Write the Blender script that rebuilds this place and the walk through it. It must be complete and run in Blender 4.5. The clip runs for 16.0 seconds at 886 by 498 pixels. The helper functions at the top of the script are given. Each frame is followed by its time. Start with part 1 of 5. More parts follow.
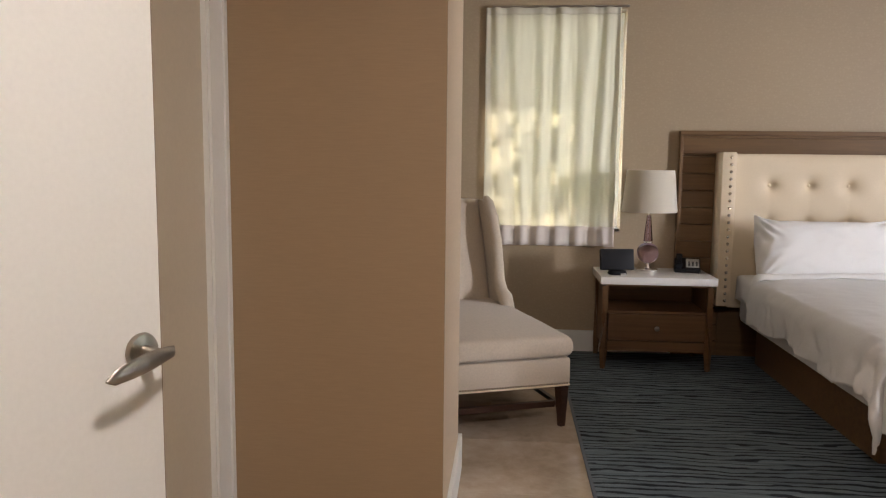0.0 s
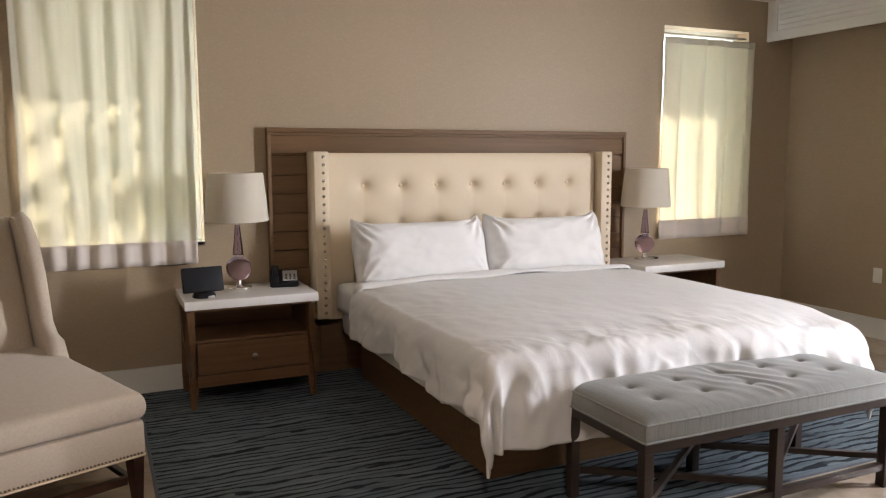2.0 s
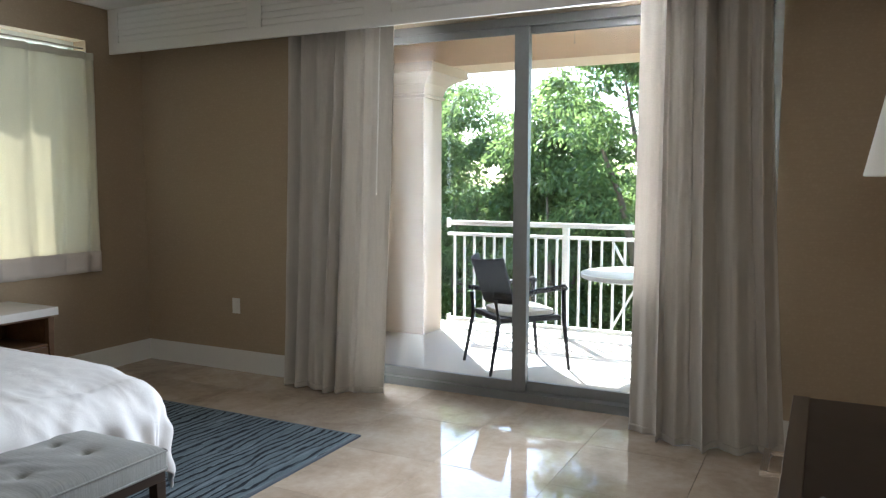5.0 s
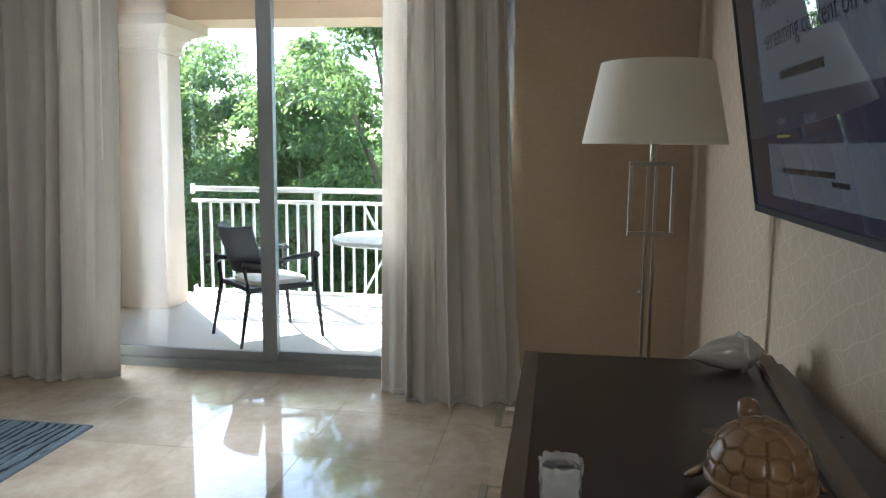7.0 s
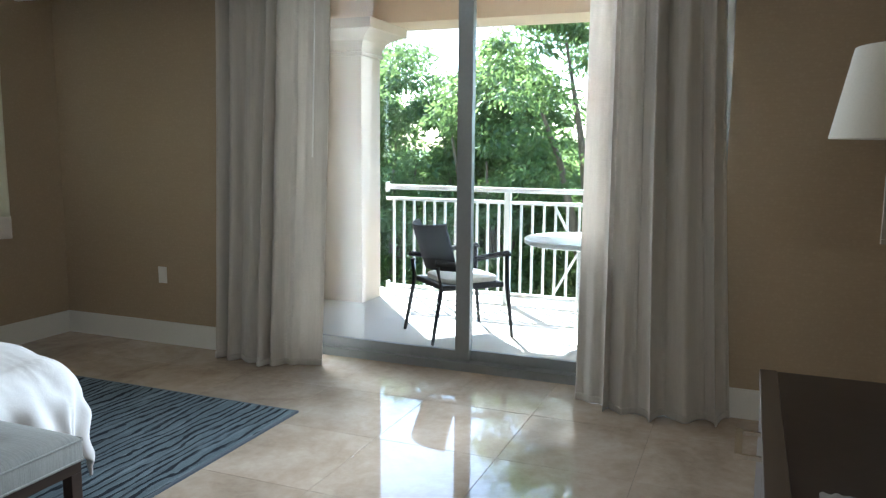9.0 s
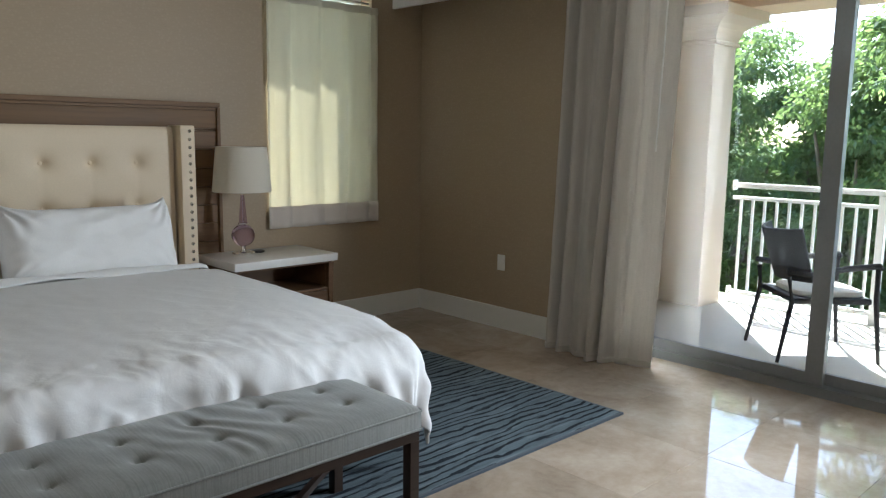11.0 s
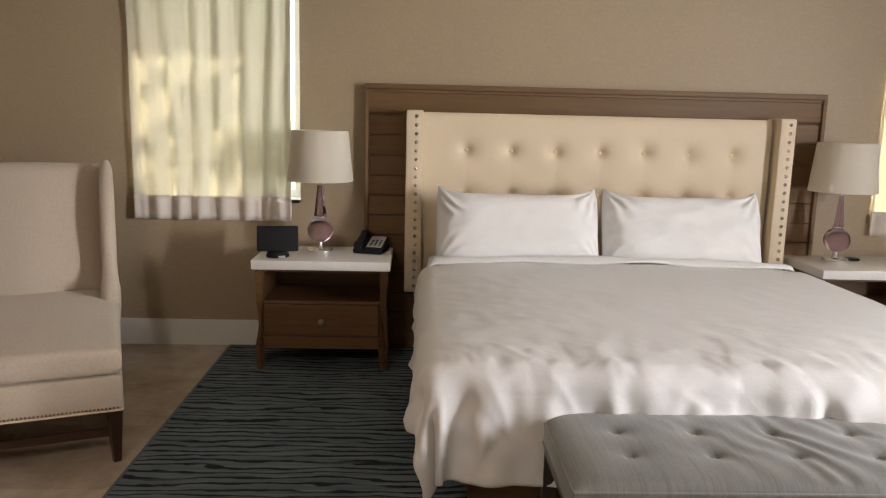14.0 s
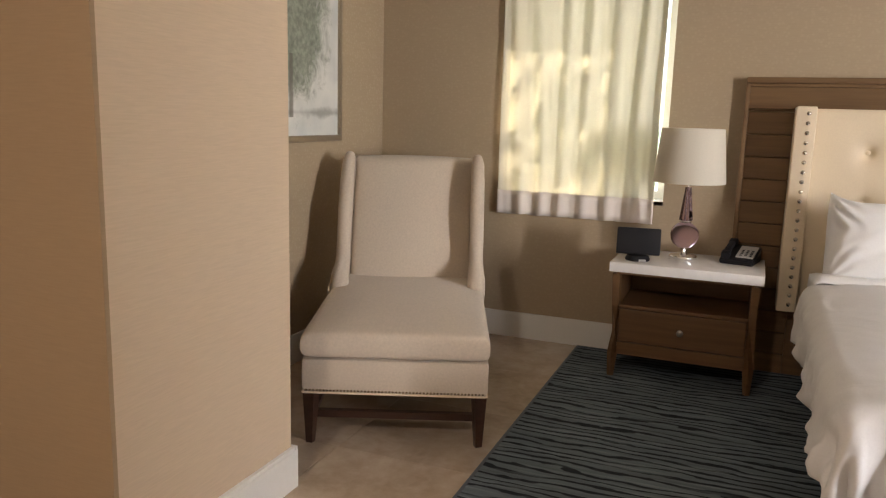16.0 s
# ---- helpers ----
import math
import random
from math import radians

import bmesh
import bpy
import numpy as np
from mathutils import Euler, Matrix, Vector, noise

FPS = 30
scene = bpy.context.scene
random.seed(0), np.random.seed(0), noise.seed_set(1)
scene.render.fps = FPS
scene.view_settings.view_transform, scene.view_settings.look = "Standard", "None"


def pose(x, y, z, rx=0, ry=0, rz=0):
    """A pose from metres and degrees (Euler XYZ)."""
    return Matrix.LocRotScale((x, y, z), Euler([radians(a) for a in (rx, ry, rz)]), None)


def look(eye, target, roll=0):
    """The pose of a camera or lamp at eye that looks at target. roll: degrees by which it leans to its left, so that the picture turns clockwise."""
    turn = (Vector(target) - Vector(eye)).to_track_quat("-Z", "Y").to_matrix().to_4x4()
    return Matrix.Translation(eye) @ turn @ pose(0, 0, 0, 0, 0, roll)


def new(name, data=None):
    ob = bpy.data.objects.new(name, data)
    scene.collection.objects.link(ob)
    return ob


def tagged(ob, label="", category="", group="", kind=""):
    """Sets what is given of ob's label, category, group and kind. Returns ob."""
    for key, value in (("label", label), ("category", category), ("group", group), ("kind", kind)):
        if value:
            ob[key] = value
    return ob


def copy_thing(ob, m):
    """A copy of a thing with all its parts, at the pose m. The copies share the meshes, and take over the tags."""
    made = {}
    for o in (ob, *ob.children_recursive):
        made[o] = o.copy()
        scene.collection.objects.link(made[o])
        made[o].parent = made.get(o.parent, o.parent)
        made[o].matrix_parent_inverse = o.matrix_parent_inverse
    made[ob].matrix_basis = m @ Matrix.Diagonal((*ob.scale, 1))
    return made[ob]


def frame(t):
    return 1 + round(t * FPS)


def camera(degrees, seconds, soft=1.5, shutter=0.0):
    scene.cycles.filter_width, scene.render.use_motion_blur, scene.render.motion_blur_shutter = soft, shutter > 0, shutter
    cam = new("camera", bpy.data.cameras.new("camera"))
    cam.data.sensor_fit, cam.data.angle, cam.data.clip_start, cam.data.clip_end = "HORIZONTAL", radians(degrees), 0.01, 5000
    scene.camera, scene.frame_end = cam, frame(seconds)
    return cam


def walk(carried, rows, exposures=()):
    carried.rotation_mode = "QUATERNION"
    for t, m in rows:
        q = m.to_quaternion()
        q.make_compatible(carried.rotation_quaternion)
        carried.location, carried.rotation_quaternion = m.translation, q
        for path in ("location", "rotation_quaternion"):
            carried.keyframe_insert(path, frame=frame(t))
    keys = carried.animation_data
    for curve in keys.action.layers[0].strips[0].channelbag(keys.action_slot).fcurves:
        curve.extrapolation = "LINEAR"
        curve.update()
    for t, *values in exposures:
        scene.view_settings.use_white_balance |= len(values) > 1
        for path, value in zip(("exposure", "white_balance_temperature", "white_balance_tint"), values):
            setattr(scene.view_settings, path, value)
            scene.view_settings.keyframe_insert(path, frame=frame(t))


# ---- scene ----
cam = camera(60.4, 16.0, soft=1.25)
PATH = [
    (0, (0.506, 0.148, 1.351), (0.341, 2.128, 1.127), 0.6),
    (0.5, (0.463, 0.352, 1.347), (0.579, 2.333, 1.098), -0.2),
    (1, (0.543, 0.551, 1.372), (0.906, 2.502, 1.119), -0.2),
    (1.5, (0.626, 0.715, 1.378), (1.236, 2.604, 1.138), -0.2),
    (2, (0.717, 0.84, 1.398), (1.541, 2.647, 1.162), -0.2),
    (2.5, (0.932, 0.918, 1.409), (1.933, 2.635, 1.19), 0.1),
    (3, (1.147, 0.945, 1.404), (2.326, 2.548, 1.2), 0.5),
    (3.5, (1.363, 0.961, 1.398), (2.754, 2.385, 1.209), 1.1),
    (4, (1.535, 0.965, 1.42), (3.086, 2.216, 1.246), 1.0),
    (4.5, (1.703, 0.917, 1.436), (3.37, 2.007, 1.262), 0.7),
    (5, (1.848, 0.829, 1.417), (3.627, 1.724, 1.24), 0.1),
    (5.2, (1.862, 0.8, 1.422), (3.694, 1.577, 1.229), 0.2),
    (7.3, (1.952, 0.807, 1.423), (3.912, 1.097, 1.154), 0.5),
    (7.5, (1.956, 0.832, 1.429), (3.913, 1.142, 1.154), 0.5),
    (8, (1.99, 0.878, 1.412), (3.927, 1.296, 1.141), 0.9),
    (8.2, (2.001, 0.892, 1.408), (3.925, 1.367, 1.139), 0.8),
    (10.5, (2.04, 1.009, 1.402), (3.555, 2.284, 1.117), 0.7),
    (11, (2.078, 1.009, 1.399), (3.435, 2.449, 1.107), 0.8),
    (11.5, (2.096, 1.006, 1.395), (3.27, 2.597, 1.093), 0.8),
    (12, (2.101, 1.006, 1.393), (3.071, 2.727, 1.082), 0.9),
    (12.5, (2.092, 1.02, 1.395), (2.838, 2.848, 1.073), 1.0),
    (13, (2.068, 1.05, 1.389), (2.573, 2.958, 1.065), 1.1),
    (13.5, (2.041, 1.068, 1.398), (2.317, 3.021, 1.066), 1.2),
    (14, (2.009, 1.084, 1.398), (2.078, 3.055, 1.061), 1.4),
    (14.5, (1.974, 1.091, 1.402), (1.852, 3.057, 1.059), 1.5),
    (15, (1.914, 1.122, 1.401), (1.604, 3.066, 1.049), 1.6),
    (15.5, (1.84, 1.163, 1.386), (1.333, 3.065, 1.031), 1.7),
    (16, (1.77, 1.2, 1.359), (1.033, 3.026, 1.009), 1.6),
]
EXPOSURES = [(0, 3.21, 6300, 17), (2.0, 3.29, 6350, 16), (3.0, 3.24, 6100, 13), (3.5, 3.05, 5900, 12), (5.0, 2.67, 5700, 8), (7.5, 2.92, 5420, 4), (8.2, 2.93, 5350, 3), (10.5, 2.4, 5600, 4), (11.8, 2.9, 5950, 7), (12.6, 3.0, 6300, 9), (13.5, 3.1, 6500, 14), (14.5, 3.2, 6750, 15), (16.0, 3.38, 6800, 17)]
walk(cam, [(t, look(eye, target, roll)) for t, eye, target, roll in PATH], EXPOSURES)

# ---- world, sun, window light ----
SUN_AZ, SUN_EL = math.atan2(0.62, 0.78), radians(47)
world = bpy.data.worlds.new("sky")
scene.world = world
world.use_nodes = True
wn = world.node_tree
sky = wn.nodes.new("ShaderNodeTexSky")
sky.sky_type, sky.sun_disc = "NISHITA", False
sky.sun_elevation, sky.sun_rotation = SUN_EL, math.pi / 2 - SUN_AZ
wn.links.new(sky.outputs[0], wn.nodes["Background"].inputs[0])
wn.nodes["Background"].inputs[1].default_value = 0.15

sun_dir = Vector((math.cos(SUN_AZ) * math.cos(SUN_EL), math.sin(SUN_AZ) * math.cos(SUN_EL), math.sin(SUN_EL)))
sun = new("sun", bpy.data.lights.new("sun", "SUN"))
sun.data.energy, sun.data.angle, sun.data.color = 5.0, radians(0.5), (1.0, 0.965, 0.905)
sun.matrix_world = look(Vector((0, 0, 8)) + sun_dir, (0, 0, 8))


def window_light(x, y, z, towards, w, h, watts, color, spread=180):
    ob = new("window_light", bpy.data.lights.new("window_light", "AREA"))
    ob.data.shape, ob.data.size, ob.data.size_y = "RECTANGLE", w, h
    ob.data.energy, ob.data.color = watts, color
    ob.data.spread = radians(spread)
    ob.matrix_world = look((x, y, z), (x + towards[0], y + towards[1], z))
    return ob


window_light(0.77, 5.80, 1.68, (0, -1), 0.76, 1.4, 1.0, (0.95, 0.98, 1.0))
window_light(5.23, 5.80, 1.68, (0, -1), 0.80, 1.4, 0.9, (0.95, 0.98, 1.0))
window_light(6.35, 1.725, 1.58, (-1, 0.30), 0.09, 1.55, 12.5, (0.98, 0.98, 1.0), 125)
window_light(6.35, 3.68, 1.25, (-1, -0.9), 0.20, 2.2, 5.6, (0.96, 0.98, 1.0), 100)

# lit flush ceiling light of the entry hall
hall_lamp = new("hall_lamp", bpy.data.lights.new("hall_lamp", "AREA"))
hall_lamp.data.shape, hall_lamp.data.size = "DISK", 0.28
hall_lamp.data.energy, hall_lamp.data.color = 4.3, (1.0, 0.91, 0.80)
hall_lamp.matrix_world = look((0.78, 0.55, 2.60), (0.78, 0.55, 0))

# ---- materials ----
def material(name):
    m = bpy.data.materials.new(name)
    m.use_nodes = True
    return m, m.node_tree, m.node_tree.nodes["Principled BSDF"]


def link(nt, a, b):
    nt.links.new(a, b)


def coords(nt, scale=(1, 1, 1), space="Object"):
    tc = nt.nodes.new("ShaderNodeTexCoord")
    mp = nt.nodes.new("ShaderNodeMapping")
    mp.inputs["Scale"].default_value = scale
    link(nt, tc.outputs[space], mp.inputs["Vector"])
    return mp.outputs[0]


def world_coords(nt, scale=(1, 1, 1)):
    g = nt.nodes.new("ShaderNodeNewGeometry")
    mp = nt.nodes.new("ShaderNodeMapping")
    mp.inputs["Scale"].default_value = scale
    link(nt, g.outputs["Position"], mp.inputs["Vector"])
    return mp.outputs[0]


def noise_tex(nt, vec, scale, detail=4, rough=0.55, distort=0.0):
    n = nt.nodes.new("ShaderNodeTexNoise")
    n.inputs["Scale"].default_value, n.inputs["Detail"].default_value = scale, detail
    n.inputs["Roughness"].default_value, n.inputs["Distortion"].default_value = rough, distort
    if vec is not None:
        link(nt, vec, n.inputs["Vector"])
    return n.outputs["Fac"]


def ramp(nt, fac, stops):
    r = nt.nodes.new("ShaderNodeValToRGB")
    el = r.color_ramp.elements
    while len(el) < len(stops):
        el.new(0.5)
    for e, (p, c) in zip(el, stops):
        e.position, e.color = p, (*c, 1)
    link(nt, fac, r.inputs[0])
    return r.outputs[0]


def mixc(nt, fac, a, b, mode="MIX"):
    n = nt.nodes.new("ShaderNodeMix")
    n.data_type, n.blend_type = "RGBA", mode
    for sock, v in ((n.inputs[0], fac), (n.inputs[6], a), (n.inputs[7], b)):
        if isinstance(v, (int, float)):
            sock.default_value = v
        elif isinstance(v, tuple):
            sock.default_value = (*v, 1)
        else:
            link(nt, v, sock)
    return n.outputs[2]


def mathn(nt, op, a, b=0.0):
    n = nt.nodes.new("ShaderNodeMath")
    n.operation = op
    for sock, v in ((n.inputs[0], a), (n.inputs[1], b)):
        if isinstance(v, (int, float)):
            sock.default_value = v
        else:
            link(nt, v, sock)
    return n.outputs[0]


def bump(nt, bsdf, height, strength, distance):
    b = nt.nodes.new("ShaderNodeBump")
    b.inputs["Strength"].default_value, b.inputs["Distance"].default_value = strength, distance
    link(nt, height, b.inputs["Height"])
    link(nt, b.outputs[0], bsdf.inputs["Normal"])


def scaled(c, k):
    return tuple(min(1, v * k) for v in c)


def surface(name, color, rough=0.5, metal=0.0, vary=0.12, grain=60, stain=1.5, relief=0.15, depth=0.002, stretch=(1, 1, 1), sheen=0.0, coat=0.0):
    """A plain surface with grain and faint stains at two scales."""
    m, nt, b = material(name)
    v = coords(nt, stretch)
    fine, big = noise_tex(nt, v, grain, 5), noise_tex(nt, v, stain, 3)
    c = ramp(nt, fine, [(0.25, scaled(color, 1 - vary)), (0.75, scaled(color, 1 + vary))])
    c = mixc(nt, mathn(nt, "MULTIPLY", big, 0.35), c, scaled(color, 1 - 1.4 * vary))
    link(nt, c, b.inputs["Base Color"])
    link(nt, mathn(nt, "ADD", mathn(nt, "MULTIPLY", big, 0.16), rough - 0.08), b.inputs["Roughness"])
    b.inputs["Metallic"].default_value = metal
    b.inputs["Sheen Weight"].default_value = sheen
    b.inputs["Coat Weight"].default_value = coat
    if relief:
        bump(nt, b, fine, relief, depth)
    return m


def wallpaper(name, color, rough, gloss_fleck=0.0, lattice=False):
    """Textured wallpaper: fine horizontal grass threads, faint mottling, on request shiny flecks or a lattice of lines."""
    m, nt, b = material(name)
    v = world_coords(nt)
    thread = noise_tex(nt, world_coords(nt, (14, 14, 260)), 1.0, 3)
    weave = noise_tex(nt, v, 90, 2)
    big = noise_tex(nt, v, 1.1, 3)
    c = ramp(nt, thread, [(0.3, scaled(color, 0.95)), (0.7, scaled(color, 1.05))])
    c = mixc(nt, mathn(nt, "MULTIPLY", big, 0.3), c, scaled(color, 0.84))
    height = mathn(nt, "ADD", thread, mathn(nt, "MULTIPLY", weave, 0.6))
    rough_out = mathn(nt, "ADD", mathn(nt, "MULTIPLY", weave, 0.2), rough - 0.1)
    if gloss_fleck:
        vor = nt.nodes.new("ShaderNodeTexVoronoi")
        vor.inputs["Scale"].default_value = 46
        link(nt, v, vor.inputs["Vector"])
        fleck = ramp(nt, vor.outputs["Distance"], [(0.18, (1, 1, 1)), (0.42, (0, 0, 0))])
        c = mixc(nt, mathn(nt, "MULTIPLY", fleck, gloss_fleck), c, scaled(color, 1.5))
        rough_out = mathn(nt, "SUBTRACT", rough_out, mathn(nt, "MULTIPLY", fleck, 0.22))
    if lattice:
        sep = nt.nodes.new("ShaderNodeSeparateXYZ")
        link(nt, v, sep.inputs[0])
        line = 0.0
        for ang, per, wob in ((22, 0.070, 6.0), (64, 0.082, 5.2), (116, 0.076, 6.8), (155, 0.090, 4.8)):
            d = mathn(nt, "ADD", mathn(nt, "MULTIPLY", sep.outputs[0], math.cos(radians(ang))), mathn(nt, "MULTIPLY", sep.outputs[2], math.sin(radians(ang))))
            d = mathn(nt, "ADD", d, mathn(nt, "MULTIPLY", noise_tex(nt, v, wob, 1), 0.07))
            f = mathn(nt, "ABSOLUTE", mathn(nt, "SUBTRACT", mathn(nt, "FRACT", mathn(nt, "DIVIDE", d, per)), 0.5))
            line = mathn(nt, "MAXIMUM", line, mathn(nt, "LESS_THAN", f, 0.022))
        c = mixc(nt, mathn(nt, "MULTIPLY", line, 0.20), c, scaled(color, 1.45))
        rough_out = mathn(nt, "SUBTRACT", rough_out, mathn(nt, "MULTIPLY", line, 0.2))
    link(nt, c, b.inputs["Base Color"])
    link(nt, rough_out, b.inputs["Roughness"])
    bump(nt, b, height, 0.16, 0.0012)
    return m


def marble(name):
    """Polished beige limestone with clouds, brown veins and a tone that differs from tile to tile."""
    m, nt, b = material(name)
    v = world_coords(nt)
    info = nt.nodes.new("ShaderNodeObjectInfo")
    cloud = noise_tex(nt, v, 2.2, 7, 0.66, 0.35)
    fine = noise_tex(nt, v, 14, 6, 0.65, 0.5)
    vein = noise_tex(nt, v, 3.4, 6, 0.7, 0.35)
    c = ramp(nt, cloud, [(0.30, (0.255, 0.195, 0.140)), (0.48, (0.43, 0.345, 0.265)), (0.70, (0.58, 0.50, 0.41))])
    c = mixc(nt, 0.35, c, ramp(nt, fine, [(0.3, (0.35, 0.268, 0.19)), (0.7, (0.55, 0.46, 0.36))]))
    line = ramp(nt, mathn(nt, "ABSOLUTE", mathn(nt, "SUBTRACT", vein, 0.5)), [(0.0, (1, 1, 1)), (0.05, (0, 0, 0))])
    c = mixc(nt, mathn(nt, "MULTIPLY", line, 0.09), c, (0.25, 0.17, 0.11))
    tone = mathn(nt, "ADD", 0.93, mathn(nt, "MULTIPLY", info.outputs["Random"], 0.12))
    comb = nt.nodes.new("ShaderNodeCombineColor")
    for i in range(3):
        link(nt, tone, comb.inputs[i])
    c = mixc(nt, 1.0, c, comb.outputs[0], "MULTIPLY")
    link(nt, c, b.inputs["Base Color"])
    link(nt, mathn(nt, "ADD", 0.02, mathn(nt, "MULTIPLY", fine, 0.05)), b.inputs["Roughness"])
    b.inputs["IOR"].default_value = 1.44
    bump(nt, b, cloud, 0.03, 0.002)
    return m


def wood(name, dark, light, rough=0.42, along=(2, 40, 40)):
    m, nt, b = material(name)
    v = coords(nt, along)
    g = noise_tex(nt, v, 1.0, 6, 0.6, 0.6)
    big = noise_tex(nt, coords(nt), 2.2, 3)
    c = ramp(nt, g, [(0.25, dark), (0.75, light)])
    c = mixc(nt, mathn(nt, "MULTIPLY", big, 0.4), c, dark)
    link(nt, c, b.inputs["Base Color"])
    link(nt, mathn(nt, "ADD", rough - 0.08, mathn(nt, "MULTIPLY", g, 0.16)), b.inputs["Roughness"])
    bump(nt, b, g, 0.12, 0.001)
    return m


def cloth(name, color, rough=0.9, through_light=0.0, streak=0.0, weave=700, vary=0.1, sheen=0.25, crease=0.0):
    """Woven cloth; through_light: the share of light that passes; streak: strength of fine threads that run across the x axis."""
    m, nt, b = material(name)
    v = coords(nt)
    w = noise_tex(nt, coords(nt, (1, 0.35, 1)), weave / 4, 3)
    big = noise_tex(nt, v, 3.5, 4)
    c = ramp(nt, w, [(0.3, scaled(color, 1 - vary)), (0.7, scaled(color, 1 + vary))])
    c = mixc(nt, mathn(nt, "MULTIPLY", big, 0.3), c, scaled(color, 0.86))
    h = w
    if streak:
        thread = noise_tex(nt, coords(nt, (260, 5, 5)), 1.0, 3, 0.6)
        c = mixc(nt, mathn(nt, "MULTIPLY", ramp(nt, thread, [(0.42, (0, 0, 0)), (0.68, (1, 1, 1))]), streak), c, scaled(color, 0.55))
        h = mathn(nt, "ADD", w, mathn(nt, "MULTIPLY", thread, 0.6))
    link(nt, c, b.inputs["Base Color"])
    b.inputs["Roughness"].default_value = rough
    b.inputs["Sheen Weight"].default_value = sheen
    if crease:
        n1 = noise_tex(nt, coords(nt, (1, 1.5, 1)), crease, 3, 0.5, 0.7)
        fold = mathn(nt, "ABSOLUTE", mathn(nt, "SUBTRACT", n1, 0.5))
        spread_of = noise_tex(nt, v, 1.9, 2)
        bump(nt, b, mathn(nt, "ADD", mathn(nt, "MULTIPLY", w, 0.03), mathn(nt, "MULTIPLY", fold, spread_of)), 0.14, 0.045)
    else:
        bump(nt, b, h, 0.25, 0.0012)
    if through_light:
        t = nt.nodes.new("ShaderNodeBsdfTranslucent")
        link(nt, c, t.inputs["Color"])
        mx = nt.nodes.new("ShaderNodeMixShader")
        mx.inputs[0].default_value = through_light
        out = nt.nodes["Material Output"]
        link(nt, b.outputs[0], mx.inputs[1])
        link(nt, t.outputs[0], mx.inputs[2])
        link(nt, mx.outputs[0], out.inputs["Surface"])
    return m


def rug_material(name):
    """Slate blue pile with thin dark wavering lines that run along x."""
    m, nt, b = material(name)
    v = world_coords(nt)
    warp = nt.nodes.new("ShaderNodeTexNoise")
    warp.inputs["Scale"].default_value, warp.inputs["Detail"].default_value = 1.0, 3
    link(nt, world_coords(nt, (2.2, 7.0, 1)), warp.inputs["Vector"])
    off = mathn(nt, "MULTIPLY", mathn(nt, "SUBTRACT", warp.outputs["Fac"], 0.5), 0.135)
    sep = nt.nodes.new("ShaderNodeSeparateXYZ")
    link(nt, v, sep.inputs[0])
    jit = noise_tex(nt, world_coords(nt, (11, 26, 1)), 1.0, 2)
    y = mathn(nt, "ADD", mathn(nt, "ADD", sep.outputs[1], off), mathn(nt, "MULTIPLY", jit, 0.020))
    wave = mathn(nt, "SINE", mathn(nt, "MULTIPLY", y, 132.0))
    brk = noise_tex(nt, world_coords(nt, (3.2, 22, 1)), 1.0, 3)
    line = mathn(nt, "MULTIPLY", ramp(nt, wave, [(0.40, (0, 0, 0)), (0.62, (1, 1, 1))]), ramp(nt, brk, [(0.30, (0.25, 0.25, 0.25)), (0.46, (1, 1, 1))]))
    tone = noise_tex(nt, world_coords(nt, (2.2, 34, 1)), 1.0, 5, 0.65)
    pile = noise_tex(nt, v, 420, 2)
    c = ramp(nt, tone, [(0.28, (0.062, 0.080, 0.092)), (0.52, (0.132, 0.164, 0.182)), (0.74, (0.26, 0.31, 0.335))])
    c = mixc(nt, 0.3, c, ramp(nt, pile, [(0.3, (0.07, 0.09, 0.10)), (0.7, (0.21, 0.25, 0.27))]))
    c = mixc(nt, mathn(nt, "MULTIPLY", line, 0.9), c, (0.008, 0.011, 0.016))
    link(nt, c, b.inputs["Base Color"])
    b.inputs["Roughness"].default_value = 0.95
    b.inputs["Specular IOR Level"].default_value = 0.15
    bump(nt, b, mathn(nt, "SUBTRACT", pile, line), 0.6, 0.004)
    return m


def glass_material(name, color=(1, 1, 1), rough=0.0, thin=False):
    m, nt, b = material(name)
    if thin:
        out = nt.nodes["Material Output"]
        tr, gl = nt.nodes.new("ShaderNodeBsdfTransparent"), nt.nodes.new("ShaderNodeBsdfGlossy")
        tr.inputs[0].default_value = (*color, 1)
        gl.inputs["Roughness"].default_value = 0.02
        fr = nt.nodes.new("ShaderNodeFresnel")
        fr.inputs[0].default_value = 1.45
        mx = nt.nodes.new("ShaderNodeMixShader")
        link(nt, fr.outputs[0], mx.inputs[0])
        link(nt, tr.outputs[0], mx.inputs[1])
        link(nt, gl.outputs[0], mx.inputs[2])
        link(nt, mx.outputs[0], out.inputs["Surface"])
        return m
    b.inputs["Base Color"].default_value = (*color, 1)
    b.inputs["Transmission Weight"].default_value = 1
    b.inputs["Roughness"].default_value = rough
    b.inputs["IOR"].default_value = 1.5
    return m


